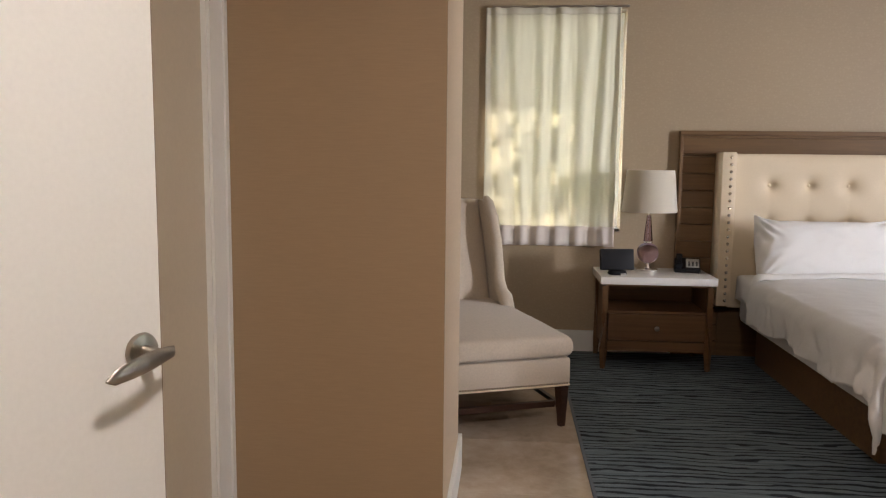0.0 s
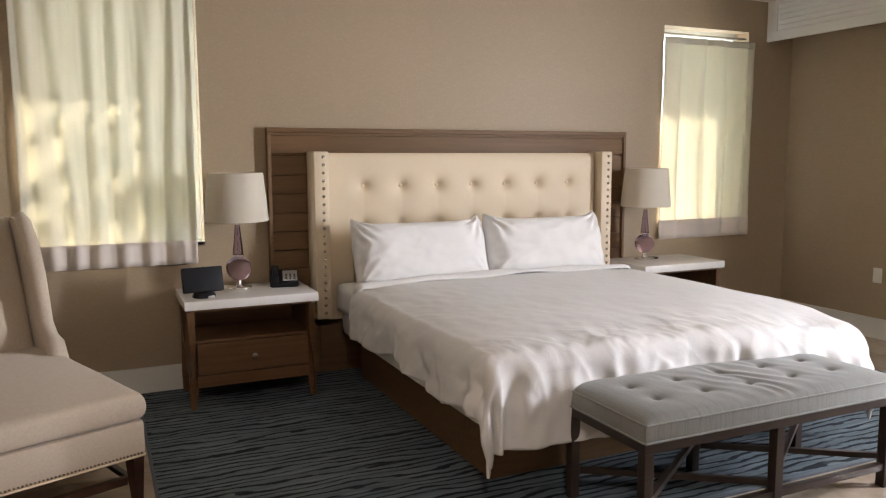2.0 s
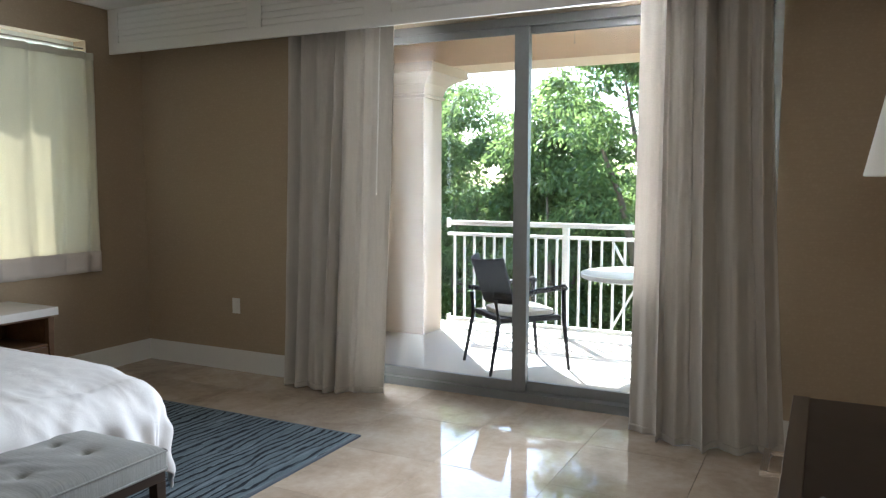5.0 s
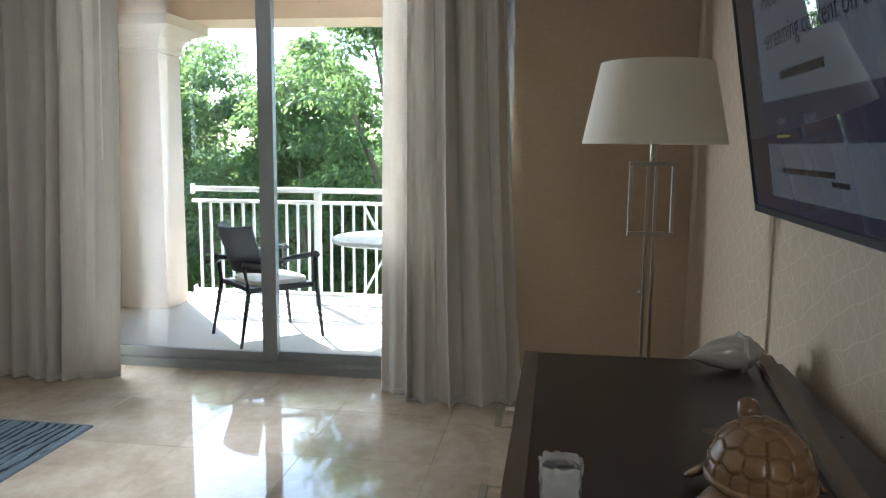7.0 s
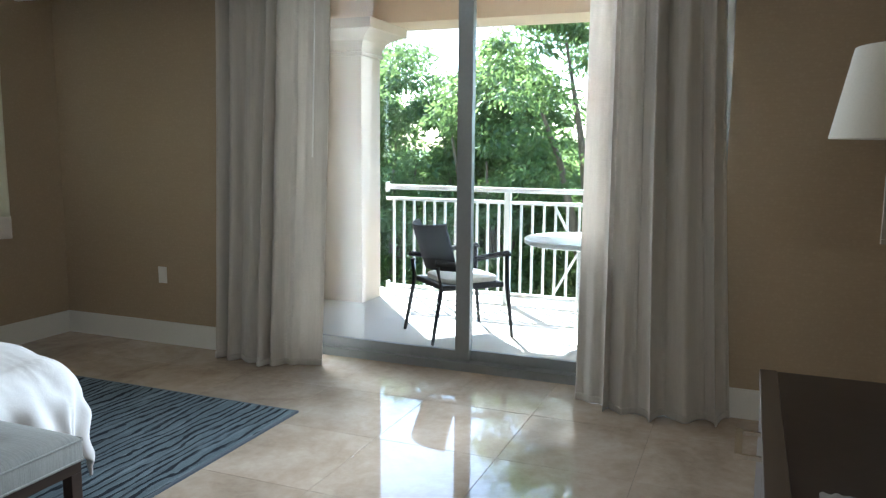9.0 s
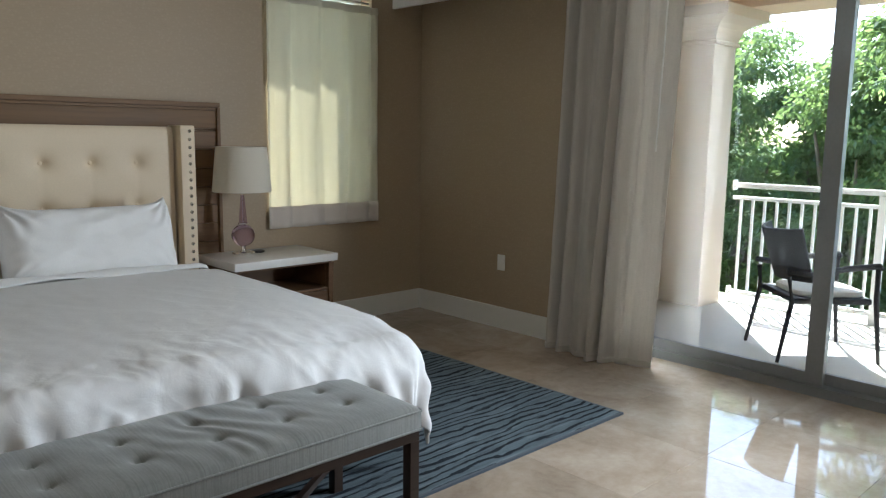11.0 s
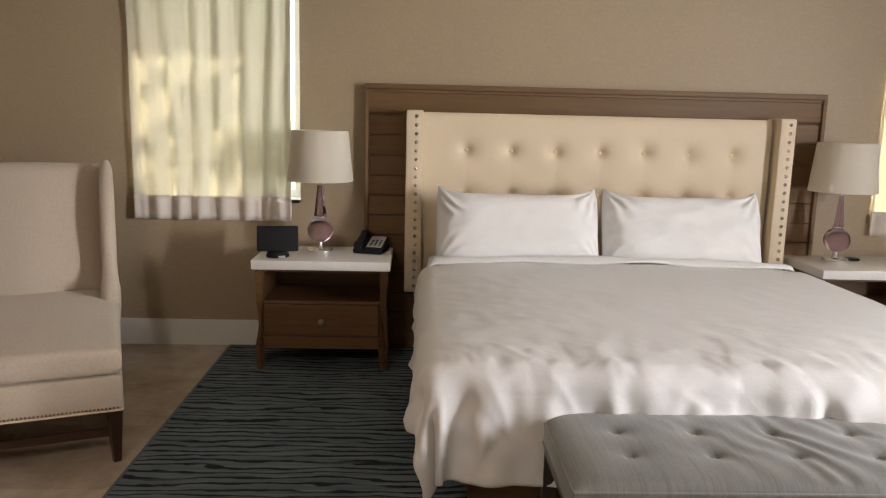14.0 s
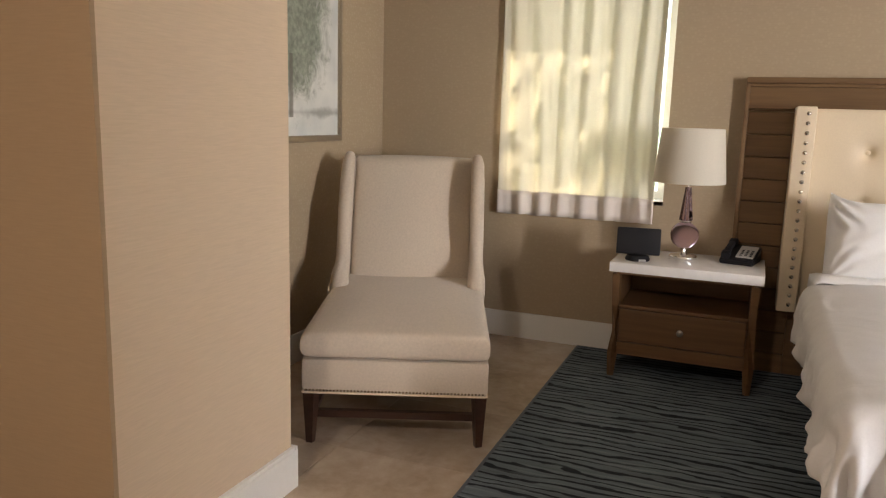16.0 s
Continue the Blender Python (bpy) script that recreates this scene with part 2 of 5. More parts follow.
M = {
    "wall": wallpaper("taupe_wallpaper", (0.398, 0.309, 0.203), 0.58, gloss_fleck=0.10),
    "wall_tv": wallpaper("lattice_wallpaper", (0.41, 0.32, 0.22), 0.55, lattice=True),
    # paler than the other wallpapers: the pier's door light is put into the colour
    "wall_hall_lit": wallpaper("lit_hall_wallpaper", (0.66, 0.515, 0.365), 0.65),
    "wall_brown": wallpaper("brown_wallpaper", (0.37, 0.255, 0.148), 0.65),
    "ceiling": surface("ceiling_paint", (0.72, 0.68, 0.61), 0.8, vary=0.03, grain=120, relief=0.1),
    "white": surface("white_paint", (0.78, 0.77, 0.73), 0.38, vary=0.03, grain=90, stain=2, relief=0.05, depth=0.0008),
    "cream": surface("cream_paint", (0.60, 0.52, 0.405), 0.45, vary=0.04, grain=80, relief=0.05),
    "floor": marble("polished_marble"),
    "grout": surface("grout", (0.33, 0.26, 0.195), 0.6),
    "rug": rug_material("rug_pile"),
    "rug_edge": cloth("rug_binding", (0.045, 0.060, 0.078)),
    "bed_wood": wood("walnut_brown", (0.128, 0.069, 0.027), (0.225, 0.127, 0.053), 0.58),
    "stand_wood": wood("chestnut_wood", (0.100, 0.049, 0.019), (0.195, 0.103, 0.043), 0.42),
    "dark_wood": wood("espresso_wood", (0.018, 0.011, 0.008), (0.045, 0.028, 0.020), 0.35),
    "leg_wood": wood("mahogany_stain", (0.030, 0.013, 0.008), (0.075, 0.034, 0.020), 0.35),
    "dresser_top": surface("dark_laminate", (0.030, 0.021, 0.019), 0.30, vary=0.2, grain=30, stain=4, relief=0.02),
    "dresser_wood": wood("brown_ash", (0.075, 0.050, 0.032), (0.14, 0.10, 0.066), 0.45),
    "leather": surface("cream_leatherette", (0.72, 0.60, 0.43), 0.55, vary=0.05, grain=160, relief=0.12, depth=0.001),
    "linen": cloth("white_linen", (0.80, 0.79, 0.77), 0.92, vary=0.03, sheen=0.1, crease=7.0),
    "duvet": cloth("white_duvet", (0.71, 0.70, 0.685), 0.8, vary=0.03, sheen=0.15, crease=8.0),
    "bench_cloth": cloth("ribbed_grey_cloth", (0.235, 0.238, 0.222), 0.8, streak=0.5),
    "chaise_cloth": cloth("oatmeal_chenille", (0.56, 0.475, 0.375), 0.95, weave=420, vary=0.07),
    "curtain": cloth("taupe_drape", (0.61, 0.57, 0.51), 0.9, through_light=0.15, vary=0.05, streak=0.14),
    "lining": cloth("cream_window_curtain", (0.80, 0.765, 0.635), 0.9, through_light=0.27, vary=0.04),
    "hem": cloth("cream_hem", (0.74, 0.67, 0.60), 0.9, vary=0.04),
    "shade": cloth("lamp_shade_linen", (0.80, 0.745, 0.63), 0.9, through_light=0.25, vary=0.03),
    "marble_top": surface("white_stone", (0.80, 0.78, 0.74), 0.22, vary=0.05, grain=20, stain=3, relief=0.02),
    "chrome": surface("chrome", (0.80, 0.79, 0.77), 0.22, metal=1.0, vary=0.03, relief=0.0),
    "nickel": surface("brushed_nickel", (0.40, 0.365, 0.32), 0.30, metal=1.0, vary=0.06, relief=0.03),
    "nail": surface("pewter_nail", (0.58, 0.53, 0.46), 0.25, metal=1.0, vary=0.1, relief=0.0),
    "plum_glass": glass_material("plum_glass", (0.68, 0.53, 0.69)),
    "pane": glass_material("window_pane", (0.96, 0.98, 0.97), thin=True),
    "clear": glass_material("clear_glass", (0.97, 0.98, 0.98)),
    "champagne": surface("champagne_frame", (0.36, 0.30, 0.22), 0.35, metal=0.6, vary=0.1, relief=0.1),
    "black": surface("black_plastic", (0.014, 0.014, 0.016), 0.5, vary=0.2, grain=200, relief=0.05),
    "grey_plastic": surface("grey_plastic", (0.45, 0.44, 0.42), 0.45, vary=0.05),
    "aluminium": surface("grey_door_frame", (0.25, 0.255, 0.255), 0.42, metal=0.4, vary=0.06, relief=0.03),
    "stucco": surface("peach_stucco", (0.68, 0.52, 0.38), 0.85, vary=0.05, grain=70, relief=0.4, depth=0.004),
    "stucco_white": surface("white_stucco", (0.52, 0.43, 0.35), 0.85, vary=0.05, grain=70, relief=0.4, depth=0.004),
    "rail": surface("white_rail_paint", (0.82, 0.82, 0.80), 0.4, vary=0.03, relief=0.03),
    "terrace": surface("terrace_tile", (0.50, 0.46, 0.41), 0.6, vary=0.08, grain=25, relief=0.1),
    "wicker": surface("dark_wicker", (0.022, 0.020, 0.021), 0.6, vary=0.4, grain=60, relief=0.5, depth=0.003),
    "cushion": cloth("pale_cushion", (0.60, 0.57, 0.52)),
    "bark": surface("bark", (0.16, 0.12, 0.09), 0.9, vary=0.3, grain=18, relief=0.8, depth=0.02),
    "conch": surface("glazed_conch", (0.40, 0.375, 0.345), 0.2, vary=0.12, grain=12, stain=6, relief=0.1, depth=0.004),
    "film": surface("clear_film", (0.90, 0.92, 0.93), 0.10, vary=0.1, grain=30, relief=0.5, depth=0.01),
    "carved": wood("carved_wood", (0.105, 0.058, 0.028), (0.27, 0.165, 0.085), 0.24, along=(14, 14, 30)),
}

for key, sock, value in (("film", "Transmission Weight", 0.62), ("black", "Specular IOR Level", 0.2), ("wicker", "Specular IOR Level", 0.3)):
    M[key].node_tree.nodes["Principled BSDF"].inputs[sock].default_value = value

# ---- mesh helpers ----
def box(bm, x0, x1, y0, y1, z0, z1, bevel=0.0):
    vs = [bm.verts.new(p) for p in ((x0, y0, z0), (x1, y0, z0), (x1, y1, z0), (x0, y1, z0), (x0, y0, z1), (x1, y0, z1), (x1, y1, z1), (x0, y1, z1))]
    fs = [bm.faces.new([vs[i] for i in q]) for q in ((3, 2, 1, 0), (4, 5, 6, 7), (0, 1, 5, 4), (1, 2, 6, 5), (2, 3, 7, 6), (3, 0, 4, 7))]
    if bevel:
        es = list({e for f in fs for e in f.edges})
        bmesh.ops.bevel(bm, geom=es, offset=bevel, segments=2, affect="EDGES", profile=0.6)
    return bm


def boxed(*dims, bevel=0.0):
    return box(bmesh.new(), *dims, bevel=bevel)


def lathe(profile, steps=32, cx=0.0, cy=0.0, bm=None):
    """A turned shape from (radius, z) pairs."""
    bm = bm or bmesh.new()
    rings = []
    for r, z in profile:
        if r < 1e-5:
            rings.append([bm.verts.new((cx, cy, z))])
        else:
            rings.append([bm.verts.new((cx + r * math.cos(2 * math.pi * i / steps), cy + r * math.sin(2 * math.pi * i / steps), z)) for i in range(steps)])
    for a, b in zip(rings, rings[1:]):
        for i in range(steps):
            j = (i + 1) % steps
            if len(a) == 1 and len(b) > 1:
                bm.faces.new((a[0], b[j], b[i]))
            elif len(b) == 1 and len(a) > 1:
                bm.faces.new((a[i], a[j], b[0]))
            elif len(a) > 1:
                bm.faces.new((a[i], a[j], b[j], b[i]))
    return bm


def tube(points, radius, steps=8, bm=None, taper=None, square=False):
    """A rod along points; taper gives a radius for each point; square: four flat sides."""
    bm = bm or bmesh.new()
    pts = [Vector(p) for p in points]
    n = 4 if square else steps
    rings = []
    for k, p in enumerate(pts):
        d = (pts[min(k + 1, len(pts) - 1)] - pts[max(k - 1, 0)]).normalized()
        side = d.cross(Vector((0, 0, 1)))
        side = Vector((1, 0, 0)) if side.length < 1e-3 else side.normalized()
        up = side.cross(d).normalized()
        r = taper[k] if taper else radius
        ph = math.pi / 4 if square else 0
        k2 = 1.414 if square else 1
        rings.append([bm.verts.new(p + r * k2 * (math.cos(ph + 2 * math.pi * i / n) * side + math.sin(ph + 2 * math.pi * i / n) * up)) for i in range(n)])
    for a, b in zip(rings, rings[1:]):
        for i in range(n):
            bm.faces.new((a[i], a[(i + 1) % n], b[(i + 1) % n], b[i]))
    bm.faces.new(rings[0][::-1])
    bm.faces.new(rings[-1])
    return bm


def sheet(nu, nv, at, bm=None, closed_u=False):
    """A grid of nu x nv cells whose points come from at(u, v), u and v from 0 to 1."""
    bm = bm or bmesh.new()
    cols = nu if closed_u else nu + 1
    vs = [[bm.verts.new(at(i / nu, j / nv)) for j in range(nv + 1)] for i in range(cols)]
    for i in range(nu):
        for j in range(nv):
            a, b = vs[i], vs[(i + 1) % cols]
            bm.faces.new((a[j], b[j], b[j + 1], a[j + 1]))
    return bm


def mesh_from(name, bm, mat, smooth=None):
    bmesh.ops.recalc_face_normals(bm, faces=bm.faces)
    me = bpy.data.meshes.new(name)
    bm.to_mesh(me)
    bm.free()
    me.materials.append(mat)
    if smooth is not None:
        me.shade_smooth()
        me.set_sharp_from_angle(angle=radians(smooth))
    return me


def part(name, bm, mat, parent=None, label="", smooth=35, thick=0.0):
    ob = new(name, mesh_from(name, bm, mat, smooth))
    if parent:
        ob.parent = parent
    if label:
        ob["label"] = label
    if thick:
        sol = ob.modifiers.new("thickness", "SOLIDIFY")
        sol.thickness, sol.offset = thick, 0
    return ob


def thing(name, label, category, m=None, group=""):
    ob = new(name)
    ob.empty_display_size = 0.1
    if m:
        ob.matrix_world = m
    return tagged(ob, label, category, group)


def setting(name, bm, mat, label, category, smooth=None):
    return tagged(part(name, bm, mat, smooth=smooth), label, category, kind="structure")


def blob(x, y, z, rx, ry, rz, power=2.6, nu=32, nv=18, bm=None):
    """A rounded cushion-like solid."""
    def sgn(a, e):
        return math.copysign(abs(a) ** e, a)
    e = 2 / power

    def at(u, v):
        a, b = 2 * math.pi * u, math.pi * (v - 0.5)
        return (x + rx * sgn(math.cos(b), e) * sgn(math.cos(a), e), y + ry * sgn(math.cos(b), e) * sgn(math.sin(a), e), z + rz * sgn(math.sin(b), e))
    bm = sheet(nu, nv, at, bm, closed_u=True)
    bmesh.ops.remove_doubles(bm, verts=bm.verts, dist=1e-4)
    return bm


# ---- structure ----
N, E, S, W, H = 5.64, 6.18, 0.10, -0.465, 2.675
WIN1, WIN2, WZ = (0.38, 1.31), (4.80, 5.68), (0.90, 2.42)
DOOR_Y, DOOR_H = (1.06, 4.04), 2.44

bm = bmesh.new()
xs = [W - 0.2, WIN1[0], WIN1[1], WIN2[0], WIN2[1], E]
for i in (0, 2, 4):
    box(bm, xs[i], xs[i + 1], N, N + 0.22, -0.05, H)
for a, b in (WIN1, WIN2):
    box(bm, a, b, N, N + 0.22, -0.05, WZ[0])
    box(bm, a, b, N, N + 0.22, WZ[1], H)
setting("wall_north", bm, M["wall"], "taupe textured wallpaper wall behind the bed", "wall")

bm = bmesh.new()
box(bm, E, E + 0.32, DOOR_Y[1], N + 0.22, -0.05, H)
box(bm, E, E + 0.32, S - 0.2, DOOR_Y[0], -0.05, H)
box(bm, E, E + 0.32, DOOR_Y[0], DOOR_Y[1], DOOR_H, H)
setting("wall_east", bm, M["wall"], "taupe wallpaper wall round the balcony door", "wall")

setting("wall_south", boxed(1.15, E, S - 0.2, S, -0.05, H), M["wall_tv"], "beige wallpaper wall with a pale line lattice", "wall")
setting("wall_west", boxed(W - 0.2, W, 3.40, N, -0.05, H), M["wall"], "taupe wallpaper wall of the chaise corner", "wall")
# room side is lit from the door; the raised wallpaper colour stands in
setting("wall_pier", boxed(W - 0.2, 0.31, 2.600, 3.40, -0.05, H), M["wall_hall_lit"], "projecting taupe wallpaper wall beside the entry, lightened as if door-lit", "wall")
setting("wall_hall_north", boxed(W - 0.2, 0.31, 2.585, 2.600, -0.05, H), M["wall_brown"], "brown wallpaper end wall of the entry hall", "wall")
bm = bmesh.new()
HW = -0.42
box(bm, HW - 0.14, HW, 1.58, 2.585, -0.05, H)
box(bm, HW - 0.14, HW, -1.6, 0.72, -0.05, H)
box(bm, HW - 0.14, HW, 0.72, 1.58, 2.12, H)
setting("wall_hall_west", bm, M["cream"], "cream painted entry hall wall with a doorway", "wall")
bm = bmesh.new()
box(bm, 1.15, 1.35, -1.6, S - 0.2, -0.05, H)
box(bm, -1.7, 1.35, -1.8, -1.6, -0.05, H)
box(bm, -1.7, -1.5, -1.6, 2.585, -0.05, H)
box(bm, -1.5, HW - 0.14, 2.40, 2.585, -0.05, H)
setting("wall_hall_south", bm, M["wall_hall_lit"], "plain walls that close the entry hall", "wall")
setting("ceiling", boxed(-1.7, E + 0.32, -1.8, N + 0.22, H, H + 0.15), M["ceiling"], "off-white painted ceiling", "ceiling")
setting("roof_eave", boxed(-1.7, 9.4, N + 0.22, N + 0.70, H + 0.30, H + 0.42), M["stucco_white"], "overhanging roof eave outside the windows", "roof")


def baseboard(x0, x1, y0, y1):
    bm = bmesh.new()
    box(bm, x0, x1, y0, y1, 0.0, 0.145)
    dx, dy = (0.006, 0) if x1 - x0 < y1 - y0 else (0, 0.006)
    box(bm, x0 + dx * 0.4, x1 - dx * 0.4, y0 + dy * 0.4, y1 - dy * 0.4, 0.145, 0.158)
    return tagged(part("baseboard", bm, M["white"], smooth=None), "white painted baseboard along the wall", "baseboard", kind="structure")


baseboard(W, E, N - 0.018, N)
baseboard(E - 0.018, E, 4.06, N - 0.018)
baseboard(E - 0.018, E, S + 0.018, 1.04)
baseboard(1.17, E, S, S + 0.018)
baseboard(W, W + 0.018, 3.418, N - 0.018)
baseboard(0.31, 0.328, 2.585, 3.40)
baseboard(W, 0.328, 3.40, 3.418)

# entry door and its white casing
bm = bmesh.new()
box(bm, HW, HW + 0.016, 2.42, 2.583, 0, H)
box(bm, HW, HW + 0.024, 2.43, 2.445, 0, H)
box(bm, HW, HW + 0.022, 2.555, 2.583, 0, H)
setting("door_casing", bm, M["white"], "white painted moulded door casing", "trim")
leaf = thing("door_1", "white hinged door standing open with a lever handle", "door", pose(-0.45, 0.75, 0, 0, 0, math.degrees(math.atan2(0.73, 0.31))))
tagged(leaf, kind="structure")
LW = 0.79
part("leaf", boxed(0, LW, -0.022, 0.022, 0.01, 2.10, bevel=0.002), M["white"], leaf, smooth=None)
part("edge_strip", boxed(LW + 0.0005, LW + 0.004, -0.018, 0.018, 0.01, 2.10), M["carved"], leaf, "bare wooden door edge", smooth=None)
for z in (1.02, 1.52):
    part("lock_plate", boxed(LW + 0.0045, LW + 0.007, -0.013, 0.013, z - 0.045, z + 0.045, bevel=0.001), M["nickel"], leaf, "nickel lock plate", smooth=None)
hd = part("door_handle", lathe([(0, 0), (0.033, 0.0), (0.034, 0.004), (0.031, 0.010), (0.013, 0.013), (0.011, 0.045), (0, 0.046)], 28), M["nickel"], leaf, "brushed nickel lever handle")
hd.matrix_local = pose(LW - 0.047, -0.0225, 1.013, 90, 0, 0)


def lever_at(u, v):
    x = 0.03 - 0.15 * u
    w = (0.010 + 0.007 * math.sin(math.pi * u)) * min(1, max(0.05, (1 - u) / 0.10)) ** 0.5
    a = 2 * math.pi * v
    return (x, 0.050 + 0.014 * math.sin(u * 2.2) + 0.0035 * math.sin(a), -0.018 * u ** 2 + w * math.cos(a))


lv = part("lever", sheet(20, 14, lambda u, v: lever_at(u, v)), M["nickel"], hd)
lv.matrix_local = Matrix(((1, 0, 0, 0), (0, 0, 1, 0), (0, 1, 0, 0), (0, 0, 0, 1)))

# windows of the bed wall
for i, (a, b) in enumerate((WIN1, WIN2)):
    w = thing("window_%d" % (i + 1), "white framed window behind a short cream curtain", "window", pose(0, 0, 0))
    tagged(w, kind="structure")
    bm = bmesh.new()
    y0, y1 = N + 0.13, N + 0.19
    box(bm, a, a + 0.05, y0, y1, WZ[0], WZ[1])
    box(bm, b - 0.05, b, y0, y1, WZ[0], WZ[1])
    box(bm, a + 0.05, b - 0.05, y0, y1, WZ[0], WZ[0] + 0.05)
    box(bm, a + 0.05, b - 0.05, y0, y1, WZ[1] - 0.05, WZ[1])
    part("window_frame", bm, M["white"], w, smooth=None)
    pn = part("pane", boxed(a + 0.05, b - 0.05, N + 0.157, N + 0.163, WZ[0] + 0.05, WZ[1] - 0.05), M["pane"], w, smooth=None)
    pn.visible_shadow = False
    part("window_sill", boxed(a, b, N + 0.0, N + 0.13, WZ[0] - 0.02, WZ[0] + 0.002), M["white"], w, smooth=None)

# sliding balcony door
sd = thing("door_2", "grey framed sliding glass balcony door, closed", "sliding door", pose(0, 0, 0))
tagged(sd, kind="structure")
X0, X1 = 6.40, 6.48
bm = bmesh.new()
box(bm, X0 - 0.03, X1, DOOR_Y[0], DOOR_Y[1], -0.02, 0.055)
box(bm, X0, X1, DOOR_Y[0], DOOR_Y[1], 2.385, DOOR_H)
box(bm, X0, X1, DOOR_Y[0], DOOR_Y[0] + 0.05, 0.055, 2.385)
box(bm, X0, X1, DOOR_Y[1] - 0.05, DOOR_Y[1], 0.055, 2.385)
part("door_frame", bm, M["aluminium"], sd, smooth=None)
for k, (ya, yb, xo) in enumerate(((DOOR_Y[0] + 0.05, 2.575, 0.045), (2.575, DOOR_Y[1] - 0.05, 0.008))):
    bm = bmesh.new()
    x0, x1 = X0 + xo, X0 + xo + 0.03
    box(bm, x0, x1, ya - (0 if k == 0 else 0.05), ya + 0.045, 0.056, 2.384)
    box(bm, x0, x1, yb - 0.045, yb + (0.045 if k == 0 else 0), 0.056, 2.384)
    box(bm, x0, x1, ya + 0.045, yb - 0.045, 0.056, 0.12)
    box(bm, x0, x1, ya + 0.045, yb - 0.045, 2.34, 2.384)
    sash = part("sash", bm, M["aluminium"], sd, smooth=None)
    gp = part("pane", boxed(x0 + 0.012, x0 + 0.018, ya + 0.045, yb - 0.045, 0.12, 2.34), M["pane"], sash, smooth=None)
    gp.visible_shadow = False

# valance box over the curtains
va = thing("valance", "off-white panelled wooden valance with horizontal reeds", "valance", pose(0, 0, 0))
tagged(va, kind="structure")
VX, VZ = 5.88, 2.352
part("fascia", boxed(VX + 0.010, VX + 0.030, S, N, VZ + 0.01, H), M["white"], va, smooth=None)
part("bottom_rail", boxed(VX, VX + 0.030, S, N, VZ, VZ + 0.075, bevel=0.002), M["white"], va, smooth=None)
part("top_rail", boxed(VX, VX + 0.010, S, N, H - 0.03, H), M["white"], va, smooth=None)
part("soffit", boxed(VX + 0.030, E, S, N, 2.56, 2.58), M["white"], va, smooth=None)
ys = [5.64, 5.54, 4.32, 4.20, 3.40, 3.21, 2.25, 2.08, 1.10, 0.96, 0.2, 0.1]
for k in range(0, 12, 2):
    part("stile", boxed(VX, VX + 0.010, ys[k + 1], ys[k], VZ + 0.075, H - 0.03), M["white"], va, smooth=None)
for k in range(1, 11, 2):
    for j in range(5):
        z = VZ + 0.083 + j * 0.0425
        part("reed", boxed(VX + 0.002, VX + 0.010, ys[k + 1] + 0.002, ys[k] - 0.002, z, z + 0.036, bevel=0.003), M["white"], va, smooth=None)

# balcony
setting("balcony_floor", boxed(6.5, 8.85, -1.5, 4.92, -0.25, -0.02), M["terrace"], "pale sunlit balcony floor", "floor")
setting("balcony_ceiling", boxed(6.5, 9.1, -1.5, 5.2, 2.78, 2.9), M["stucco"], "peach stucco balcony ceiling", "ceiling")
setting("balcony_beam", boxed(8.25, 8.75, -1.5, 5.2, 2.47, 2.78), M["stucco"], "peach stucco beam over the balcony edge", "beam")
setting("balcony_wall", boxed(6.5, 8.85, 4.92, 5.12, -0.25, 2.78), M["stucco"], "peach stucco side wall of the balcony", "wall")
setting("balcony_wall_far", boxed(6.5, 8.85, -1.7, -1.5, -0.25, 2.78), M["stucco"], "peach stucco end wall of the balcony", "wall")
col = thing("column", "square cream stucco column with a moulded capital", "column", pose(8.235, 4.53, -0.02))
tagged(col, kind="structure")
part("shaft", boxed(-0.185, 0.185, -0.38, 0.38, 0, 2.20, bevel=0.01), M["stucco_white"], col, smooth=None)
cap = bmesh.new()
prof = [(0.0, 2.20), (0.02, 2.20), (0.02, 2.225), (0.006, 2.235), (0.018, 2.28), (0.04, 2.325), (0.08, 2.36), (0.14, 2.39), (0.185, 2.405), (0.185, 2.489)]
rings = [[cap.verts.new((sx * (r + 0.187), sy * (r + 0.382), z)) for sx, sy in ((-1, -1), (1, -1), (1, 1), (-1, 1))] for r, z in prof]
for a, b in zip(rings, rings[1:]):
    for i in range(4):
        cap.faces.new((a[i], a[(i + 1) % 4], b[(i + 1) % 4], b[i]))
cap.faces.new(rings[-1])
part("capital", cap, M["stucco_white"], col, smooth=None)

# ground far below
setting("ground", boxed(-400, 900, -700, 700, -4.9, -4.6), surface("lawn", (0.06, 0.09, 0.03), 0.95, vary=0.4, grain=3, stain=0.2), "distant green ground below the balcony", "ground")

# ---- bed ----
BX = 3.045
bed = thing("bed", "king bed with brown wooden base and rumpled white bedding", "bed", pose(BX, 0, 0))
part("base", boxed(-0.83, 0.83, 3.64, 5.40, 0.0, 0.30, bevel=0.006), M["bed_wood"], bed, "brown wooden platform base")
part("mattress", boxed(-0.955, 0.955, 3.50, 5.42, 0.30, 0.575, bevel=0.05), M["linen"], bed)

